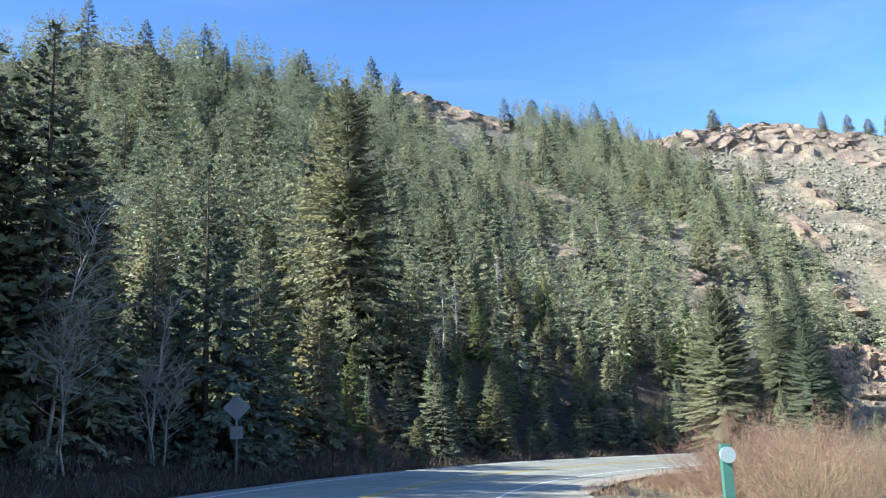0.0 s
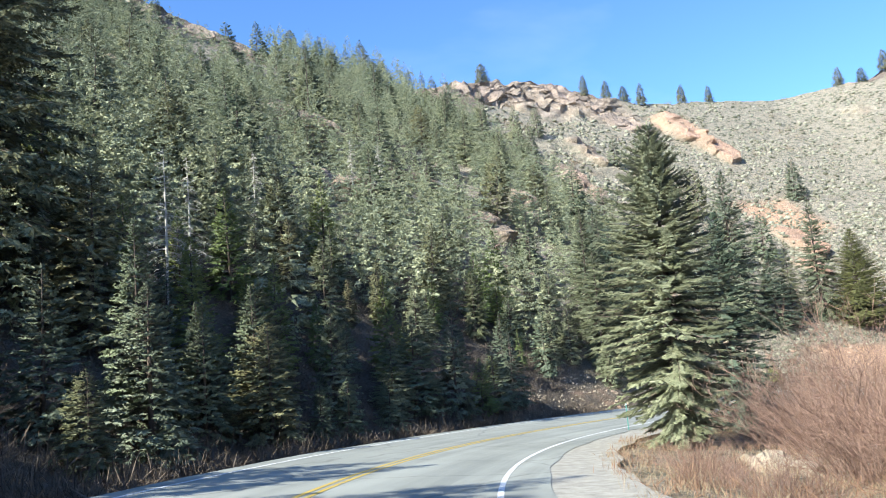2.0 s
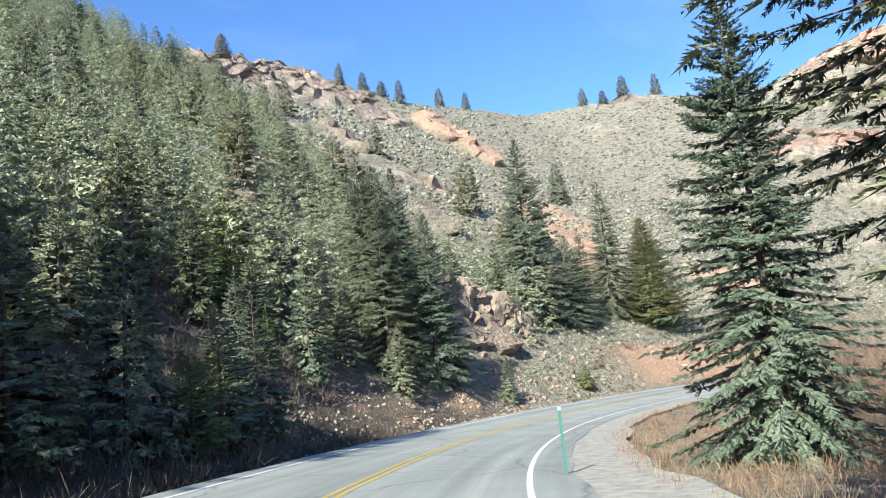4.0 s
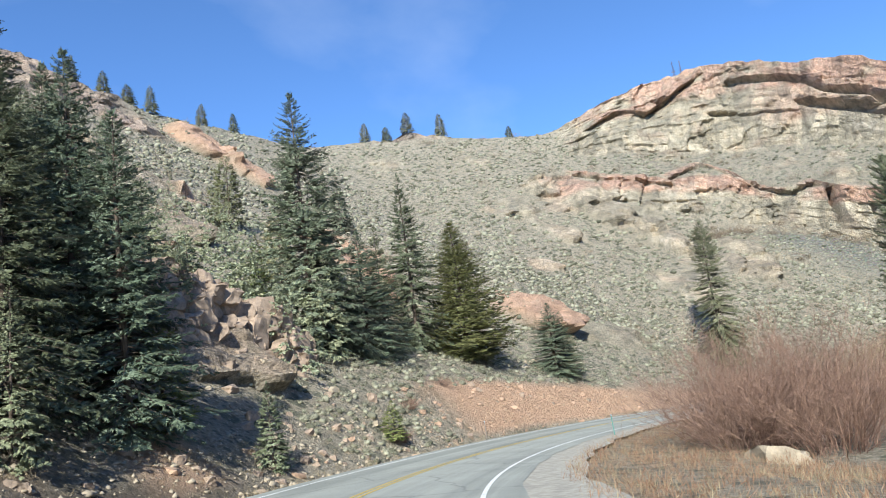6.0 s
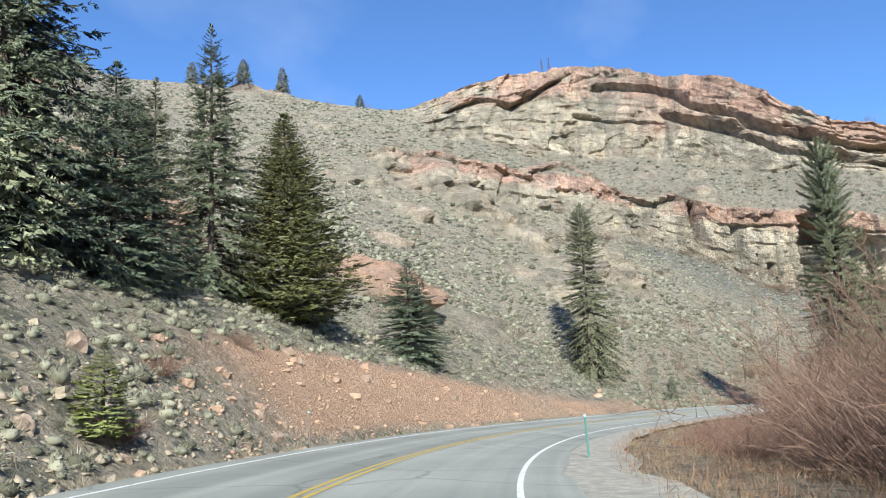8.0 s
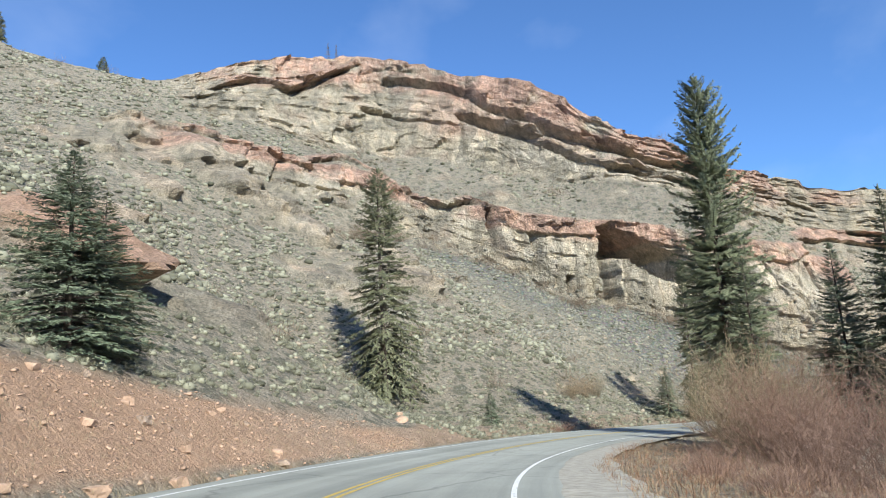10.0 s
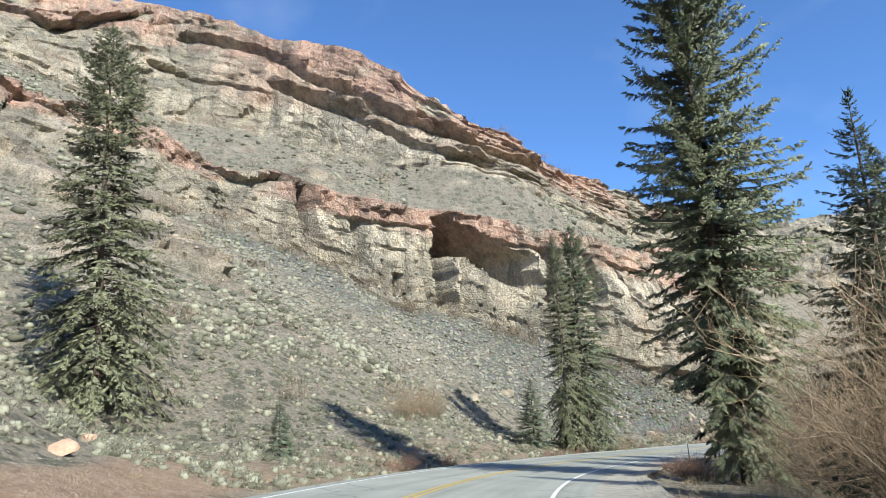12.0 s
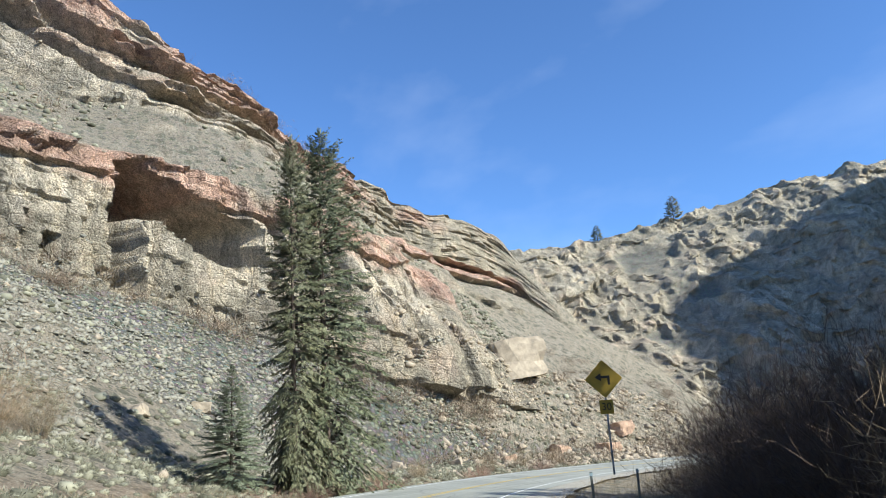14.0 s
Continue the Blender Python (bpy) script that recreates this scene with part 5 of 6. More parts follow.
def bush_mesh(seed, height, spread, stems, twigs, mat, thick=0.010):
    """A leafless thicket: a clump of wandering stems, and a mass of fine twigs on them."""
    g = np.random.default_rng(seed)
    az, out = g.uniform(0, 2 * np.pi, stems), np.sqrt(g.random(stems))
    H = height * g.uniform(0.45, 1.05, stems) * (1 - 0.35 * out ** 2)
    k = np.linspace(0, 1, 7)
    reach = spread * out * g.uniform(0.5, 1.1, stems)
    dirn = np.stack([np.cos(az), np.sin(az)], -1)
    lines = np.zeros((stems, 7, 3))
    start = dirn * (out * spread * 0.35)[:, None]
    lines[:, :, :2] = start[:, None] + dirn[:, None] * (reach[:, None] * k[None] ** 1.3)[..., None] + np.cumsum(g.normal(0, 0.035 * height, (stems, 7, 2)) * (k[:, None] > 0), 1)
    lines[:, :, 2] = H[:, None] * (k[None] ** 0.85) - 0.1 + np.cumsum(g.normal(0, 0.012 * height, (stems, 7)) * (k > 0), 1)
    v, f = tubes(lines, thick * (1.15 - k)[None] * g.uniform(0.7, 1.3, (stems, 1)), 3)
    clump = mesh_from("stem_clump", v, f, [mat])
    VV, FF, n0 = [], [], 0
    src = lines
    for level, count in ((0, twigs), (1, 3)):
        grown = []
        for _ in range(count):
            n, kk = src.shape[:2]
            a = g.uniform(0.2, 0.98, n)
            idx = np.clip((a * (kk - 1)).astype(int), 0, kk - 2)
            fr = (a * (kk - 1) - idx)[:, None]
            p = src[np.arange(n), idx] * (1 - fr) + src[np.arange(n), idx + 1] * fr
            d = unit(unit(src[np.arange(n), idx + 1] - src[np.arange(n), idx]) * 0.8 + g.normal(0, 0.55, (n, 3)) + np.array([0, 0, 0.1]))
            l = height * (0.22, 0.11)[level] * g.uniform(0.4, 1.3, n) * (1.15 - 0.5 * a)
            bend = g.normal(0, 0.14, (n, 3)) * l[:, None]
            tl = np.stack([p, p + d * (l * 0.5)[:, None] + bend, p + d * l[:, None] + np.array([0, 0, 0.06])][:: 1 + level], 1)
            v, f = tubes(tl, np.array([[0.5, 0.36, 0.14][:: 1 + level]]) * thick * (1.0, 0.8)[level] * np.ones((n, 1)), 3)
            VV.append(v), FF.append(f + n0)
            n0 += len(v)
            grown.append(tl)
        src = np.concatenate(grown)[:: 2]
    return clump, mesh_from("twig_mass", np.concatenate(VV), np.concatenate(FF), [mat])


BUSHES = {"red": [bush_mesh(s, 3.0, 2.0, 120, 11, RED_TWIG, 0.0075) for s in (1, 2)], "tan": [bush_mesh(s, 3.4, 1.9, 105, 11, TAN_TWIG, 0.0075) for s in (3, 4)], "dark": [bush_mesh(s, 3.4, 2.1, 130, 12, SHADED_TWIG, 0.0085) for s in (6, 7)], "low": [bush_mesh(5, 1.0, 1.2, 110, 6, RED_TWIG, 0.007)]}
WILLOWS = [  # kind, bearing, distance inside the road's middle, scale
    ("red", 108.5, 13.0, 1.3), ("red", 106, 16.5, 1.5), ("red", 109.5, 16.0, 1.3), ("red", 106, 13.0, 1.35), ("red", 103, 13.0, 1.5), ("red", 100, 13.0, 1.5), ("red", 97, 14.5, 1.5), ("red", 101, 17, 1.6), ("tan", 94, 15.5, 1.55), ("tan", 97, 18.5, 1.7), ("red", 91, 14.0, 1.3), ("tan", 88, 16, 1.6), ("tan", 84, 17, 1.6), ("red", 86, 13.5, 1.2),
    ("low", 96, 9.5, 1.0), ("low", 93, 9.0, 1.0), ("low", 90, 9.0, 0.9), ("low", 99, 10.0, 1.1), ("low", 87, 9.5, 1.0), ("low", 84, 9.0, 1.0), ("low", 95, 11.0, 1.2), ("low", 92, 10.5, 1.2), ("low", 97.5, 11.5, 1.2), ("low", 89, 11.0, 1.2), ("low", 86, 11.0, 1.2), ("low", 81.5, 9.5, 1.1), ("low", 101, 11.5, 1.2), ("low", 58, 7.6, 1.0), ("low", 56, 7.2, 0.9), ("low", 60, 8.2, 1.0),
    ("tan", 74, 12.5, 1.5), ("tan", 71.5, 12.0, 1.55), ("red", 76.5, 13.5, 1.3), ("tan", 69, 12.5, 1.4), ("tan", 66, 12.5, 1.2), ("red", 72.5, 14.5, 1.4), ("red", 79, 14.0, 1.2), ("tan", 63, 12.5, 1.0), ("tan", 58, 11.5, 1.0), ("tan", 55, 13.5, 1.1), ("red", 60, 13.0, 1.0),
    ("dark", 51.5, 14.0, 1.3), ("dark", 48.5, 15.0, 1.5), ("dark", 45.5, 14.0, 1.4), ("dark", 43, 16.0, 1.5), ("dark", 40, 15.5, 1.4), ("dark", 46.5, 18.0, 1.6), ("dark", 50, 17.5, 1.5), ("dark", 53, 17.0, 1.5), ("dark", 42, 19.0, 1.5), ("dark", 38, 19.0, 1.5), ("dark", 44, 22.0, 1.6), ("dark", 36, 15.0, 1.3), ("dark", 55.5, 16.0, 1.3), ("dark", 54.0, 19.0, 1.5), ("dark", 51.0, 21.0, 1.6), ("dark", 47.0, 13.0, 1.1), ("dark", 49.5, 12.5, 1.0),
    ("red", 147, 13.0, 1.0), ("red", 149, 12.0, 1.1), ("red", 150.5, 14.5, 1.1), ("red", 153, 11.5, 1.0), ("red", 156, 14.0, 1.0), ("red", 141, 13.5, 1.1), ("red", 138, 12.0, 1.0), ("red", 136, 14.5, 1.0), ("tan", 131, 13.0, 1.1), ("red", 128, 13.0, 1.1),
    ("tan", 143, 16.5, 1.1), ("tan", 161, 12.5, 0.9), ("low", 152, 8.5, 1.0), ("low", 150, 8.0, 0.9), ("low", 147.5, 8.3, 1.0), ("low", 140, 8.5, 0.8)]
WORDS = {"red": "leafless red-stemmed willow thicket beside the road", "tan": "leafless grey-tan willow bush beside the road", "dark": "leafless thicket with twigs coloured dark for the shade of the spruces", "low": "low reddish leafless shrub on the verge"}
for i, (kind, th, d, s) in enumerate(WILLOWS):
    s = s * {"red": 1.42, "tan": 1.28, "dark": 1.28, "low": 1.15}[kind] * (1.1 if 101.5 < th < 112 and kind != "low" else 0.78 if 78 < th < 101.5 and kind != "low" else 1.0)
    ob = new("willow_bush")
    for word, me in zip(("stem_clump", "twig_mass"), BUSHES[kind][i % len(BUSHES[kind])]):
        part(word, me, None, ob)
    stand(ob, th, float(road_line(th)[0]) - d, s, 1.0, 0.05, 1.0, True)
    tagged(ob, WORDS[kind], "bush", "roadside willows")
for i, (kind, th, r, s) in enumerate((("tan", 46.5, 117, 1.0), ("tan", 48.5, 116, 0.9), ("tan", 44.0, 119, 0.9), ("low", 57, 107.4, 1.2), ("low", 54, 107.2, 1.1), ("low", 44, 107.4, 1.2), ("low", 41, 107.6, 1.3), ("low", 38, 108, 1.2), ("low", 35, 108.4, 1.3),
                                      ("tan", 33, 111, 0.6), ("tan", 29, 112, 0.6), ("tan", 22, 113, 0.7), ("tan", 18, 114, 0.7), ("tan", 14, 115, 0.7), ("low", 26, 109.6, 1.4), ("low", 19, 110.5, 1.4), ("low", 102, 109.5, 1.0), ("low", 95, 112.6, 0.9), ("low", 99, 111.5, 1.0))):
    ob = new("verge_bush")
    for word, me in zip(("stem_clump", "twig_mass"), BUSHES[kind][i % len(BUSHES[kind])]):
        part(word, me, None, ob)
    stand(ob, th, r, s, 1.0, 0.05, 1.0, True)
    tagged(ob, "brown leafless shrub at the foot of the slope", "bush", "slope foot shrubs")


# ---- rocks ----
def rock_mesh(seed, sides=(1, 1, 1), chips=1.0, cuts=3, mat=None):
    """An angular boulder: a block broken along joints, with rough faces."""
    g = np.random.default_rng(seed)
    bm = bmesh.new()
    bmesh.ops.create_icosphere(bm, subdivisions=cuts, radius=1.0)
    joints = np.array([(1, 0, 0), (-1, 0, 0), (0, 1, 0), (0, -1, 0), (0, 0, 1), (0, 0, -1)], float)
    planes = unit(np.concatenate([joints + g.normal(0, 0.22, (6, 3)), g.normal(0, 1, (8, 3))]))
    dist = np.concatenate([g.uniform(0.42, 0.62, 6), g.uniform(0.55, 0.85, 8)])
    for v in bm.verts:
        p = np.array(v.co)
        for n, d in zip(planes, dist):
            e = p @ n - d
            if e > 0:
                p = p - n * e
        q = Vector(p)
        off = Vector((seed * 3.1, 0, 0))
        chip = (noise.noise(q * 2.2 + off) * 0.12 + noise.noise(q * 6.0 + off) * 0.07) * chips
        crack = -0.10 if abs(noise.noise(q * 1.7 - off)) < 0.035 else 0.0
        v.co = q * (1 + chip + crack) * 1.5
        v.co = Vector((v.co.x * sides[0], v.co.y * sides[1], v.co.z * sides[2]))
    me = bpy.data.meshes.new("rock")
    bm.to_mesh(me)
    bm.free()
    me.materials.append(mat)
    return me


ROCKS = {"tan": [rock_mesh(i, (1, 0.8, 0.7), mat=TAN_ROCK) for i in range(4)], "red": [rock_mesh(i + 10, (1, 0.85, 0.7), mat=RED_ROCK) for i in range(4)], "grey": [rock_mesh(i + 20, (1, 0.8, 0.65), mat=GREY_ROCK) for i in range(3)]}


def boulder(kind, th, r, size, label, name="boulder", tall=1.0, sink=0.3, z=None, group=""):
    ob = new(name, ROCKS[kind][int(rng.integers(0, len(ROCKS[kind])))])
    zz = surface(th, r) if z is None else z
    ob.matrix_world = Matrix.Translation(polar(th, r, zz + size * (0.35 * tall - sink))) @ pose(0, 0, 0, *rng.uniform(-15, 15, 2), rng.uniform(0, 360)) @ Matrix.Diagonal((size, size, size * tall, 1))
    return tagged(ob, label, "rock", group)


def outcrop(kind, label, blocks, name="rock_outcrop"):
    """A crag of several great blocks; blocks: bearing, radius, height of the middle, half size, tallness."""
    th, r = blocks[0][0], blocks[0][1]
    e = tagged(new(name), label, "rock")
    e.matrix_world = Matrix.Translation(polar(th, r, surface(th, r)))
    back = e.matrix_world.inverted()
    for t, rr, z, size, tall in blocks:
        ob = new("block", ROCKS[kind][int(rng.integers(0, len(ROCKS[kind])))])
        ob.parent = e
        ob.matrix_basis = back @ Matrix.Translation(polar(t, rr, z)) @ pose(0, 0, 0, *rng.uniform(-14, 14, 2), rng.uniform(0, 360)) @ Matrix.Diagonal((size, size, size * tall, 1))
    return e


g3 = np.random.default_rng(77)
ROCKS["brown"] = [rock_mesh(i + 40, (1, 0.8, 0.9), mat=BROWN_ROCK, chips=1.9) for i in range(5)]
heap = []
for i in range(260):
    t = g3.uniform(100.2, 108.6)
    top = 5.2 - (105.3 - t) * 1.0 if t < 105.3 else 5.2 - (t - 105.3) * 0.4
    z = -3.8 + (top + 3.8) * g3.random() ** 0.7
    heap.append((t, 117.3 + 0.30 * (z + 3.8) + g3.uniform(-0.7, 1.0), z, g3.uniform(0.45, 1.25), g3.uniform(0.7, 1.25)))
outcrop("brown", "tan and brown jointed rock outcrop among spruces", heap)
boulder("tan", 111.3, 88.8, 1.3, "big smooth tan boulder beside the willows", sink=0.6)
boulder("tan", 6.9, 133.0, 4.8, "huge pale slab fallen below the cliff", tall=1.1, sink=0.15)
for th, r, size in ((146.4, 90.9, 0.75), (145.3, 90.4, 0.6), (147.2, 90.2, 0.45), (144.6, 91.2, 0.4)):
    boulder("tan", th, r, size, "pale boulder lying in the roadside weeds", group="verge boulders")
boulder("red", 63.8, 116.5, 0.42, "red boulder at the foot of the sage slope")
boulder("red", 67.2, 112.5, 0.5, "pale red boulder above the verge")
for th, r, size in ((9, 122, 1.4), (15, 120, 1.2), (19, 121, 1.0), (5, 121, 1.6), (2, 124, 1.8), (22, 124, 0.9), (36, 127, 0.9), (31, 131, 1.0)):
    boulder("red" if size > 1.1 else "tan", th, r, size, "angular fallen boulder on the talus", group="fallen boulders")
g2 = np.random.default_rng(31)
for i in range(70):
    th = g2.uniform(79, 99)
    boulder("red" if g2.random() < 0.8 else "brown", th, float(road_line(th)[0]) + g2.uniform(6.4, 11.4), g2.uniform(0.10, 0.34), "loose angular block on the red cut bank", "loose_rock", 0.9, 0.25, group="cut bank blocks")
for i in range(44):
    th = g2.uniform(102, 128)
    boulder("brown" if g2.random() < 0.7 else "red", th, float(road_line(th)[0]) + g2.uniform(6.2, 9.5), g2.uniform(0.12, 0.36), "broken stone on the bank beside the road", "loose_rock", 0.8, 0.25, group="bank stones")


for i in range(46):
    th = g2.uniform(100.5, 109)
    boulder("tan" if g2.random() < 0.35 else "brown", th, float(road_line(th)[0]) + g2.uniform(7.0, 14.0), 0.14 + 0.42 * g2.random() ** 2, "angular tan boulder in the rock pile below the outcrop", "boulder", 0.85, 0.2, group="rock pile")


def rubble(name, label, n, th0, th1, place, sizes, mat, keep, seed):
    """Countless small angular stones."""
    g = np.random.default_rng(seed)
    at = scatter(g, n, th0, th1, place, keep)
    base = np.array([(1, 0, 0), (-1, 0, 0), (0, 1, 0), (0, -1, 0), (0, 0, 1), (0, 0, -0.6)], float)
    tri = np.array([(0, 2, 4), (2, 1, 4), (1, 3, 4), (3, 0, 4), (2, 0, 5), (1, 2, 5), (3, 1, 5), (0, 3, 5)])
    v = base[None] * g.uniform(0.45, 1.2, (n, 6, 1)) + g.normal(0, 0.22, (n, 6, 3))
    a = g.uniform(0, 6.28, n)
    c, q = np.cos(a)[:, None], np.sin(a)[:, None]
    v = np.stack([c * v[..., 0] - q * v[..., 1], q * v[..., 0] + c * v[..., 1], v[..., 2] * 0.75], -1)
    v = v * (sizes[0] + (sizes[1] - sizes[0]) * g.random(n) ** 3)[:, None, None] + at[:, None]
    f = (np.arange(n)[:, None, None] * 6 + tri[None]).reshape(-1, 3)
    tagged(new(name, mesh_from(name, v.reshape(-1, 3), f, [mat])), label, "rocks", kind="stuff")


rubble("scree_stones", "grey talus stones below the cliff", 14000, 15, 43, lambda g, th: g.uniform(118, float(along(BASE, th, 1))), (0.12, 0.5), GREY_ROCK, lambda g, th, r: r > 122 + 9 * math.sin(th * 0.4), 41)
rubble("slope_stones", "weathered stones among the sagebrush", 3500, 20, 104, lambda g, th: 110 + g.random() * (float(along(CREST, th, 1)) - 112), (0.1, 0.55), TAN_ROCK, lambda g, th, r: r > 116 or th < 64, 42)
rubble("cut_bank_rubble", "red rubble on the cut bank", 3600, 71, 100, lambda g, th: float(road_line(th)[0]) + g.uniform(5.8, 11.5), (0.03, 0.16), RED_ROCK, lambda g, th, r: True, 43)
rubble("bank_rubble", "broken tan stones along the foot of the bank", 2600, 98, 132, lambda g, th: float(road_line(th)[0]) + g.uniform(5.8, 10.5), (0.04, 0.24), TAN_ROCK, lambda g, th, r: True, 44)
rubble("talus_end_stones", "broken rock below the low cliffs", 2500, -6, 18, lambda g, th: g.uniform(113, 134), (0.15, 0.9), TAN_ROCK, lambda g, th, r: True, 45)


# ---- road furniture ----
def box(bm, size, at=(0, 0, 0), turn=None):
    m = Matrix.Translation(at) @ (turn or Matrix()) @ Matrix.Diagonal((*size, 1))
    return bmesh.ops.create_cube(bm, size=1.0, matrix=m)


def plate(w, h, depth, corner, diamond=False):
    """A sign's plate with rounded corners, standing in the xz plane."""
    bm = bmesh.new()
    pts = []
    for k, (sx, sz) in enumerate(((1, 1), (-1, 1), (-1, -1), (1, -1))):
        for j in range(5):
            a = radians(90 * k + 22.5 * j)
            pts.append((sx * (w / 2 - corner) + corner * math.cos(a), sz * (h / 2 - corner) + corner * math.sin(a)))
    if diamond:
        c = math.sqrt(0.5)
        pts = [((x - z) * c, (x + z) * c) for x, z in pts]
    f = bm.faces.new([bm.verts.new((x, -depth / 2, z)) for x, z in pts])
    ext = bmesh.ops.extrude_face_region(bm, geom=[f])
    bmesh.ops.translate(bm, verts=[e for e in ext["geom"] if isinstance(e, bmesh.types.BMVert)], vec=(0, depth, 0))
    bmesh.ops.recalc_face_normals(bm, faces=bm.faces)
    return bm


def text_mesh(words, size, mat):
    cu = bpy.data.curves.new("text", "FONT")
    cu.body, cu.size, cu.align_x, cu.align_y, cu.extrude = words, size, "CENTER", "CENTER", 0.001
    ob = new("text", cu)
    me = bpy.data.meshes.new_from_object(ob.evaluated_get(bpy.context.evaluated_depsgraph_get()))
    bpy.data.objects.remove(ob)
    me.materials.clear()
    me.materials.append(mat)
    me.transform(pose(0, 0, 0, 90, 0, 0))
    return me


def warning_sign(th, r, z, turn, post_height, wide, label):
    """A diamond warning sign over a small square plate, on a steel post; its face looks along -y."""
    e = tagged(new("warning_sign"), label, "road sign")
    e.matrix_world = Matrix.Translation(polar(th, r, z)) @ pose(0, 0, 0, 0, 0, turn)
    bm = bmesh.new()
    box(bm, (0.06, 0.035, post_height + 0.3), (0, 0.03, post_height / 2 - 0.15))
    box(bm, (0.018, 0.02, post_height + 0.3), (0, 0.055, post_height / 2 - 0.15))
    part("post", bm, STEEL, e, "galvanised steel post")
    top = post_height - 0.62 * wide / 0.9 - (0.0 if wide > 0.8 else 0.05)
    d = part("diamond_plate", plate(wide, wide, 0.006, 0.05, True), SIGN_YELLOW, e, "yellow diamond warning plate")
    d.location = (0, 0, top)
    bk = part("diamond_back", plate(wide, wide, 0.003, 0.05, True), SIGN_BACK, e, "bare aluminium back")
    bk.location = (0, 0.006, top)
    bm = bmesh.new()
    box(bm, (0.5, 0.02, 0.035), (0, 0.018, top + 0.22))
    part("cross_brace", bm, STEEL, e)
    sp = part("speed_plate", plate(0.46, 0.46, 0.006, 0.03), SIGN_YELLOW, e, "square yellow advisory plate")
    sp.location = (0, 0, top - 0.92)
    sb = part("speed_plate_back", plate(0.46, 0.46, 0.003, 0.03), SIGN_BACK, e)
    sb.location = (0, 0.006, top - 0.92)
    bm = bmesh.new()
    box(bm, (0.30, 0.002, 0.085), (0.06, -0.006, top + 0.06))
    box(bm, (0.085, 0.002, 0.26), (0.165, -0.0065, top - 0.07))
    t = [bm.verts.new((x, -0.006, top + zz)) for x, zz in ((-0.30, 0.06), (-0.08, 0.20), (-0.08, -0.08))]
    bm.faces.new(t)
    part("arrow", bm, BLACK_PAINT, e, "black left-turn arrow")
    n = part("speed_figures", text_mesh("30", 0.34, BLACK_PAINT), None, e, "black figures")
    n.location = (0, -0.006, top - 0.92)
    return e


def delineator(th, r, z, height, mat, label, turn=0.0):
    """A roadside marker post with a round reflector."""
    e = tagged(new("delineator_post"), label, "marker post", "roadside posts")
    e.matrix_world = Matrix.Translation(polar(th, r, z)) @ pose(0, 0, 0, float(rng.uniform(-2, 2)), float(rng.uniform(-2, 2)), turn)
    bm = bmesh.new()
    box(bm, (0.055, 0.012, height + 0.3), (0, 0, height / 2 - 0.15))
    box(bm, (0.014, 0.035, height + 0.3), (-0.022, 0.012, height / 2 - 0.15))
    box(bm, (0.014, 0.035, height + 0.3), (0.022, 0.012, height / 2 - 0.15))
    part("post", bm, mat, e)
    bm = bmesh.new()
    bmesh.ops.create_cone(bm, cap_ends=True, segments=20, radius1=0.046, radius2=0.046, depth=0.016, matrix=Matrix.Translation((0, -0.016, height - 0.06)) @ pose(0, 0, 0, 90, 0, 0))
    part("reflector", bm, REFLECTOR, e, "round white reflector")
    return e


warning_sign(47.2, 92.7, -10.5, -33.0 - 90, 3.4, 0.9, "yellow left-turn warning sign with a thirty plate")
warning_sign(160.8, 105.6, -2.1, 190.0, 3.45, 0.72, "back of a grey diamond road sign on a thin post")
delineator(100.3, 96.5, -8.75, 1.2, GREEN_PAINT, "thin green marker post with a round reflector", -70)
delineator(97.6, 106.9, -8.3, 1.1, DEAD_WOOD, "rusty thin marker post below the cut bank", -70)
delineator(135.1, 97.0, -5.6, 1.3, GREEN_PAINT, "green marker post at the gravel edge", -40)
delineator(173.4, 91.0, -0.4, 1.22, GREEN_PAINT, "green marker post with a pale round reflector", 5)
delineator(50.7, 93.7, -11.6, 1.2, POST_STEEL, "thin steel marker post near the warning sign", -120)
delineator(49.3, 92.3, -11.7, 1.2, POST_STEEL, "thin steel marker post near the warning sign", -120)
delineator(37.5, 108.5, -12.0, 1.1, POST_STEEL, "thin marker post at the foot of the slope", -120)


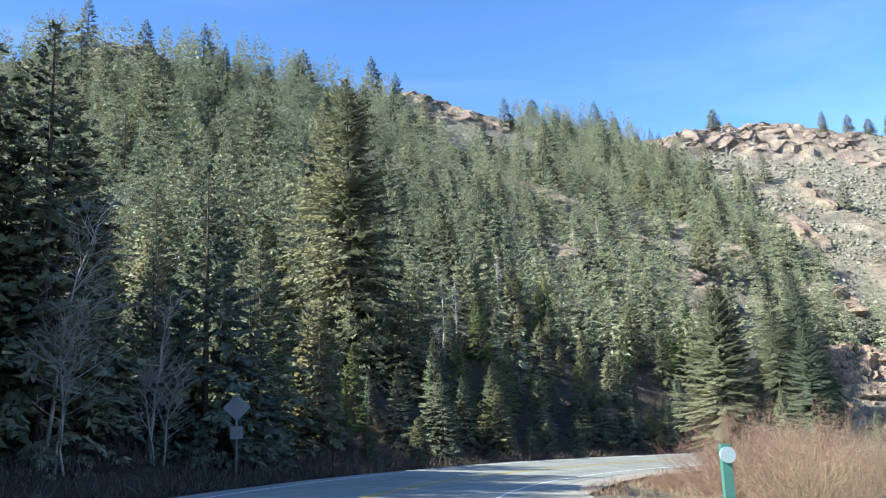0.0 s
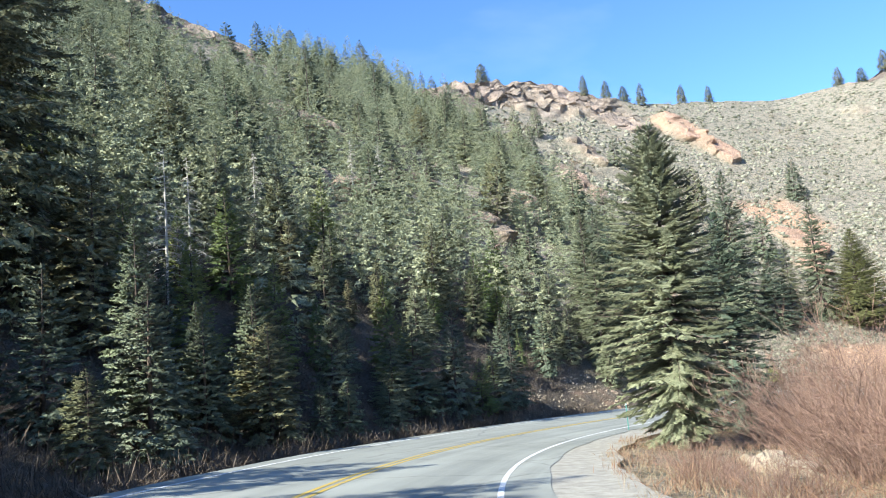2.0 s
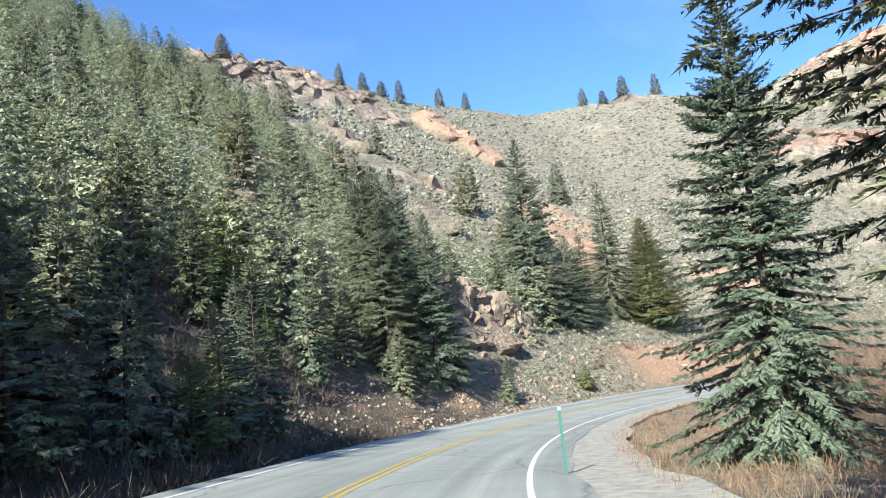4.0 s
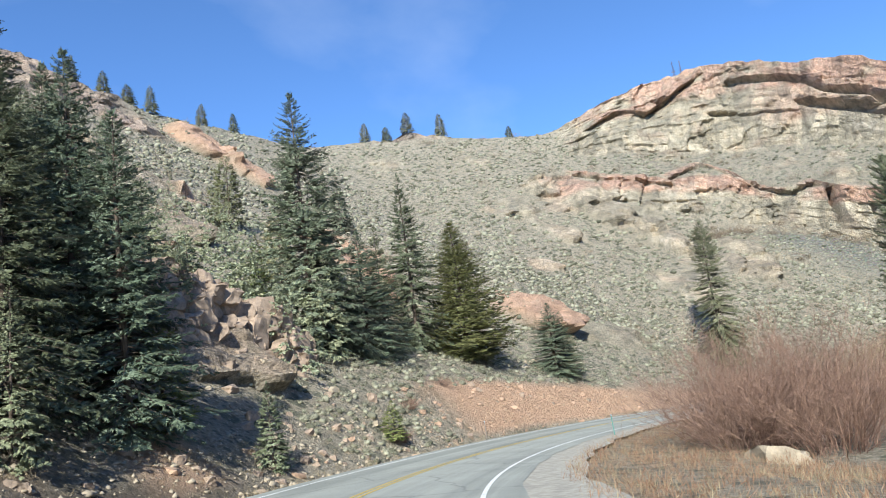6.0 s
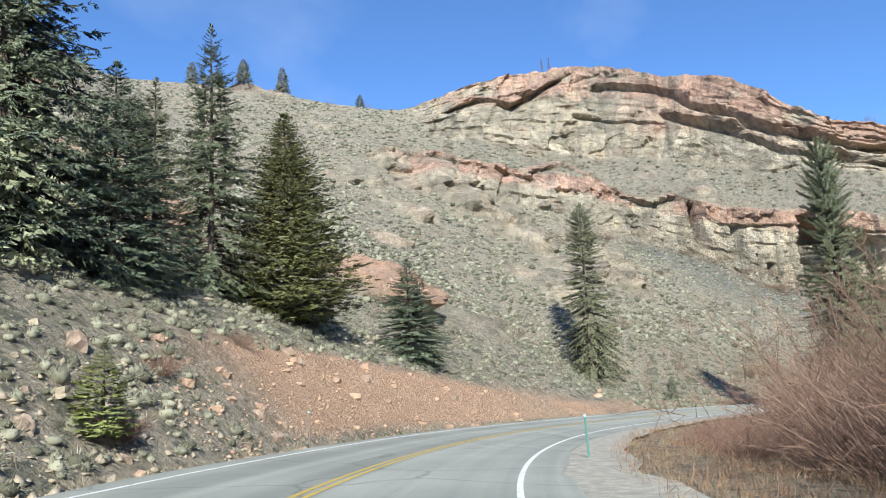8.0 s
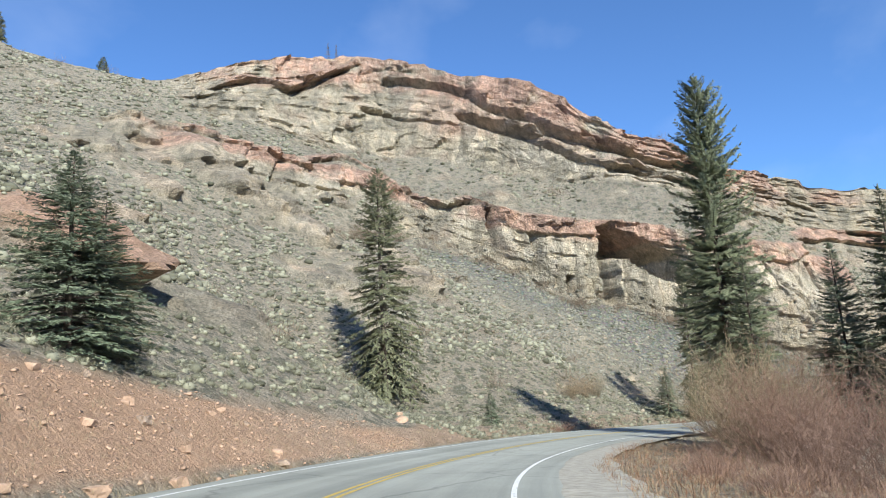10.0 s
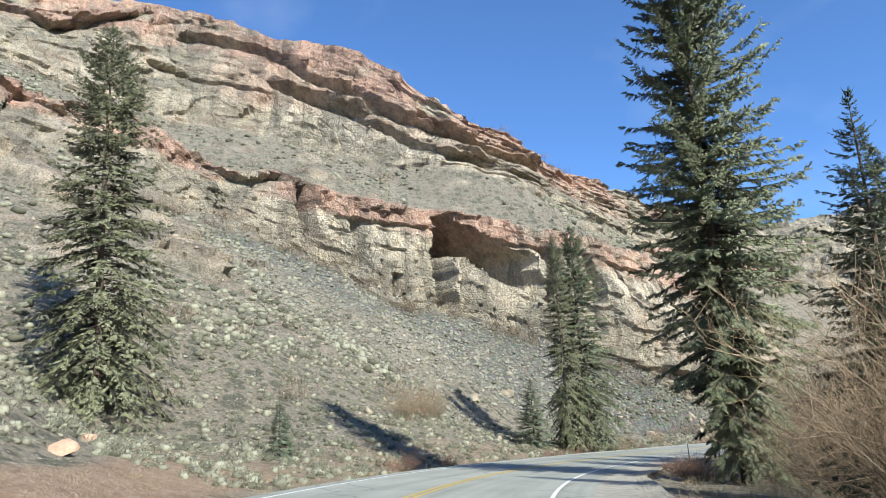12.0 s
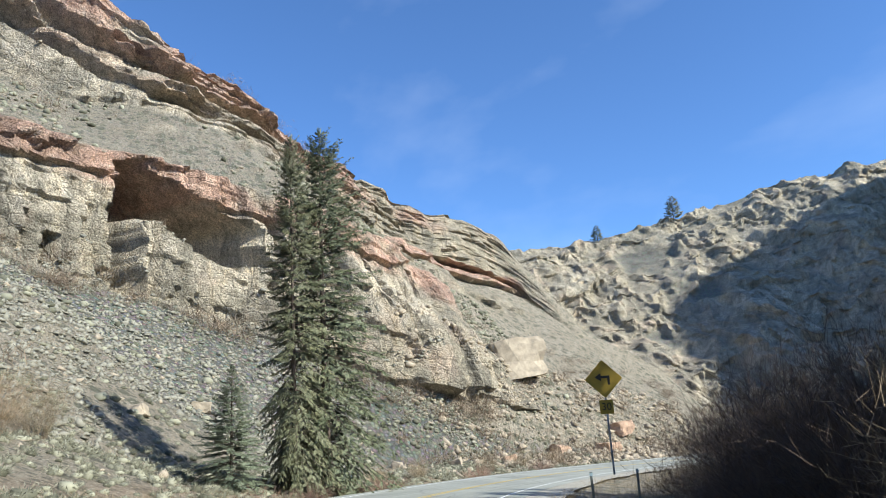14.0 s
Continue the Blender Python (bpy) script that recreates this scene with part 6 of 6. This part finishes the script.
def bare_tree(seed, th, r, height, label, lean=0.0):
    """A leafless pale-barked tree with several stems."""
    g = np.random.default_rng(seed)
    e = tagged(new("bare_tree"), label, "tree")
    e.matrix_world = Matrix.Translation(polar(th, r, surface(th, r) - 0.1))
    k = np.linspace(0, 1, 8)
    stems = 3
    st = np.zeros((stems, 8, 3))
    az = g.uniform(0, 6.28, stems)
    H = height * np.array([1.0, 0.72, 0.6])
    for i in range(stems):
        st[i, :, 0] = 0.25 * i + np.cos(az[i]) * 0.16 * H[i] * k ** 1.5 + np.cumsum(g.normal(0, 0.05, 8))
        st[i, :, 1] = np.sin(az[i]) * 0.16 * H[i] * k ** 1.5 + np.cumsum(g.normal(0, 0.05, 8))
        st[i, :, 2] = H[i] * k
    v, f = tubes(st, 0.07 * (1.06 - k)[None] * (H / height)[:, None], 6)
    part("trunk", mesh_from("trunk", v, f, [PALE_BARK], True), None, e)
    VV, FF, n0 = [], [], 0
    src = np.repeat(st, 22, 0)
    for level in range(3):
        n, kk = src.shape[:2]
        a = g.uniform(0.25 if level == 0 else 0.2, 0.97, n)
        idx = np.clip((a * (kk - 1)).astype(int), 0, kk - 2)
        fr = (a * (kk - 1) - idx)[:, None]
        p = src[np.arange(n), idx] * (1 - fr) + src[np.arange(n), idx + 1] * fr
        d = unit(unit(src[np.arange(n), idx + 1] - src[np.arange(n), idx]) * 0.6 + g.normal(0, 0.7, (n, 3)) * np.array([1, 1, 0.4]) + np.array([0, 0, 0.12]))
        l = height * (0.24, 0.12, 0.07)[level] * g.uniform(0.5, 1.2, n) * (1.15 - 0.6 * a)
        t = np.linspace(0, 1, 4)
        ln = p[:, None] + d[:, None] * (l[:, None] * t)[..., None] + np.array([0, 0, 0.12]) * (l[:, None] * t ** 2)[..., None] + g.normal(0, 0.02, (n, 4, 3)) * t[:, None]
        v, f = tubes(ln, (0.018, 0.010, 0.007)[level] * (1.1 - 0.8 * t)[None] * np.ones((n, 1)), 3)
        VV.append(v), FF.append(f + n0)
        n0 += len(v)
        src = np.repeat(ln, 4 if level == 0 else 2, 0)
    part("branch_crown", mesh_from("branch_crown", np.concatenate(VV), np.concatenate(FF), [PALE_BARK]), None, e)
    return e


bare_tree(3, 164.6, 107.4, 8.2, "pale leafless tree before the dark spruces")
bare_tree(4, 161.4, 108.6, 6.0, "slender leafless sapling before the dark spruces")


def snag(seed, th, r, height, label, bark=PALE_BARK):
    """A dead, grey conifer: a straight tapering trunk with short drooping bare limbs."""
    g = np.random.default_rng(seed)
    e = tagged(new("dead_spruce"), label, "tree")
    e.matrix_world = Matrix.Translation(polar(th, r, surface(th, r) - 0.2))
    k = np.linspace(0, 1, 8)
    line = np.stack([np.cumsum(g.normal(0, 0.02, 8)), np.cumsum(g.normal(0, 0.02, 8)), height * k], -1)[None]
    v, f = tubes(line, (0.012 * height * (1.08 - k))[None], 7)
    part("trunk", mesh_from("trunk", v, f, [bark], True), None, e)
    n = 90
    h = height * (0.1 + 0.88 * np.sort(g.random(n)))
    az, l = g.uniform(0, 6.28, n), height * 0.16 * (1.05 - h / height) * g.uniform(0.4, 1.2, n) + 0.15
    t = np.linspace(0, 1, 4)
    limb = np.zeros((n, 4, 3))
    limb[:, :, 0], limb[:, :, 1] = np.cos(az)[:, None] * l[:, None] * t, np.sin(az)[:, None] * l[:, None] * t
    limb[:, :, 2] = h[:, None] + l[:, None] * (0.15 * t - 0.45 * t ** 2)
    v, f = tubes(limb, 0.022 * (1.1 - 0.8 * t)[None] * np.ones((n, 1)), 3)
    twig = np.repeat(limb, 5, 0)
    m = len(twig)
    a = g.uniform(0.3, 1.0, m)[:, None]
    p = twig[:, 0] * (1 - a) + twig[:, 3] * a
    d = unit(twig[:, 3] - twig[:, 0] + g.normal(0, 0.6, (m, 3)) * np.repeat(l, 5)[:, None])
    ends = np.stack([p, p + d * (np.repeat(l, 5) * g.uniform(0.2, 0.5, m))[:, None]], 1)
    v2, f2 = tubes(ends, np.array([[0.012, 0.006]]) * np.ones((m, 1)), 3)
    part("branch_crown", mesh_from("branch_crown", np.concatenate([v, v2]), np.concatenate([f, f2 + len(v)]), [bark]), None, e)
    return e


for i, (th, r, height) in enumerate(((140.4, 119.1, 9.0), (138.6, 120.6, 8.0), (132.5, 126.0, 8.0), (121.5, 137.0, 8.5), (118.0, 141.0, 8.0))):
    snag(20 + i, th, r, height, "grey dead spruce with bare drooping limbs")
snag(31, 37.2, float(along(CREST, 37.2, 1)), 5.5, "dead trunk standing on the cliff top", DEAD_WOOD)
snag(32, 36.6, float(along(CREST, 36.6, 1)), 4.5, "dead trunk standing on the cliff top", DEAD_WOOD)
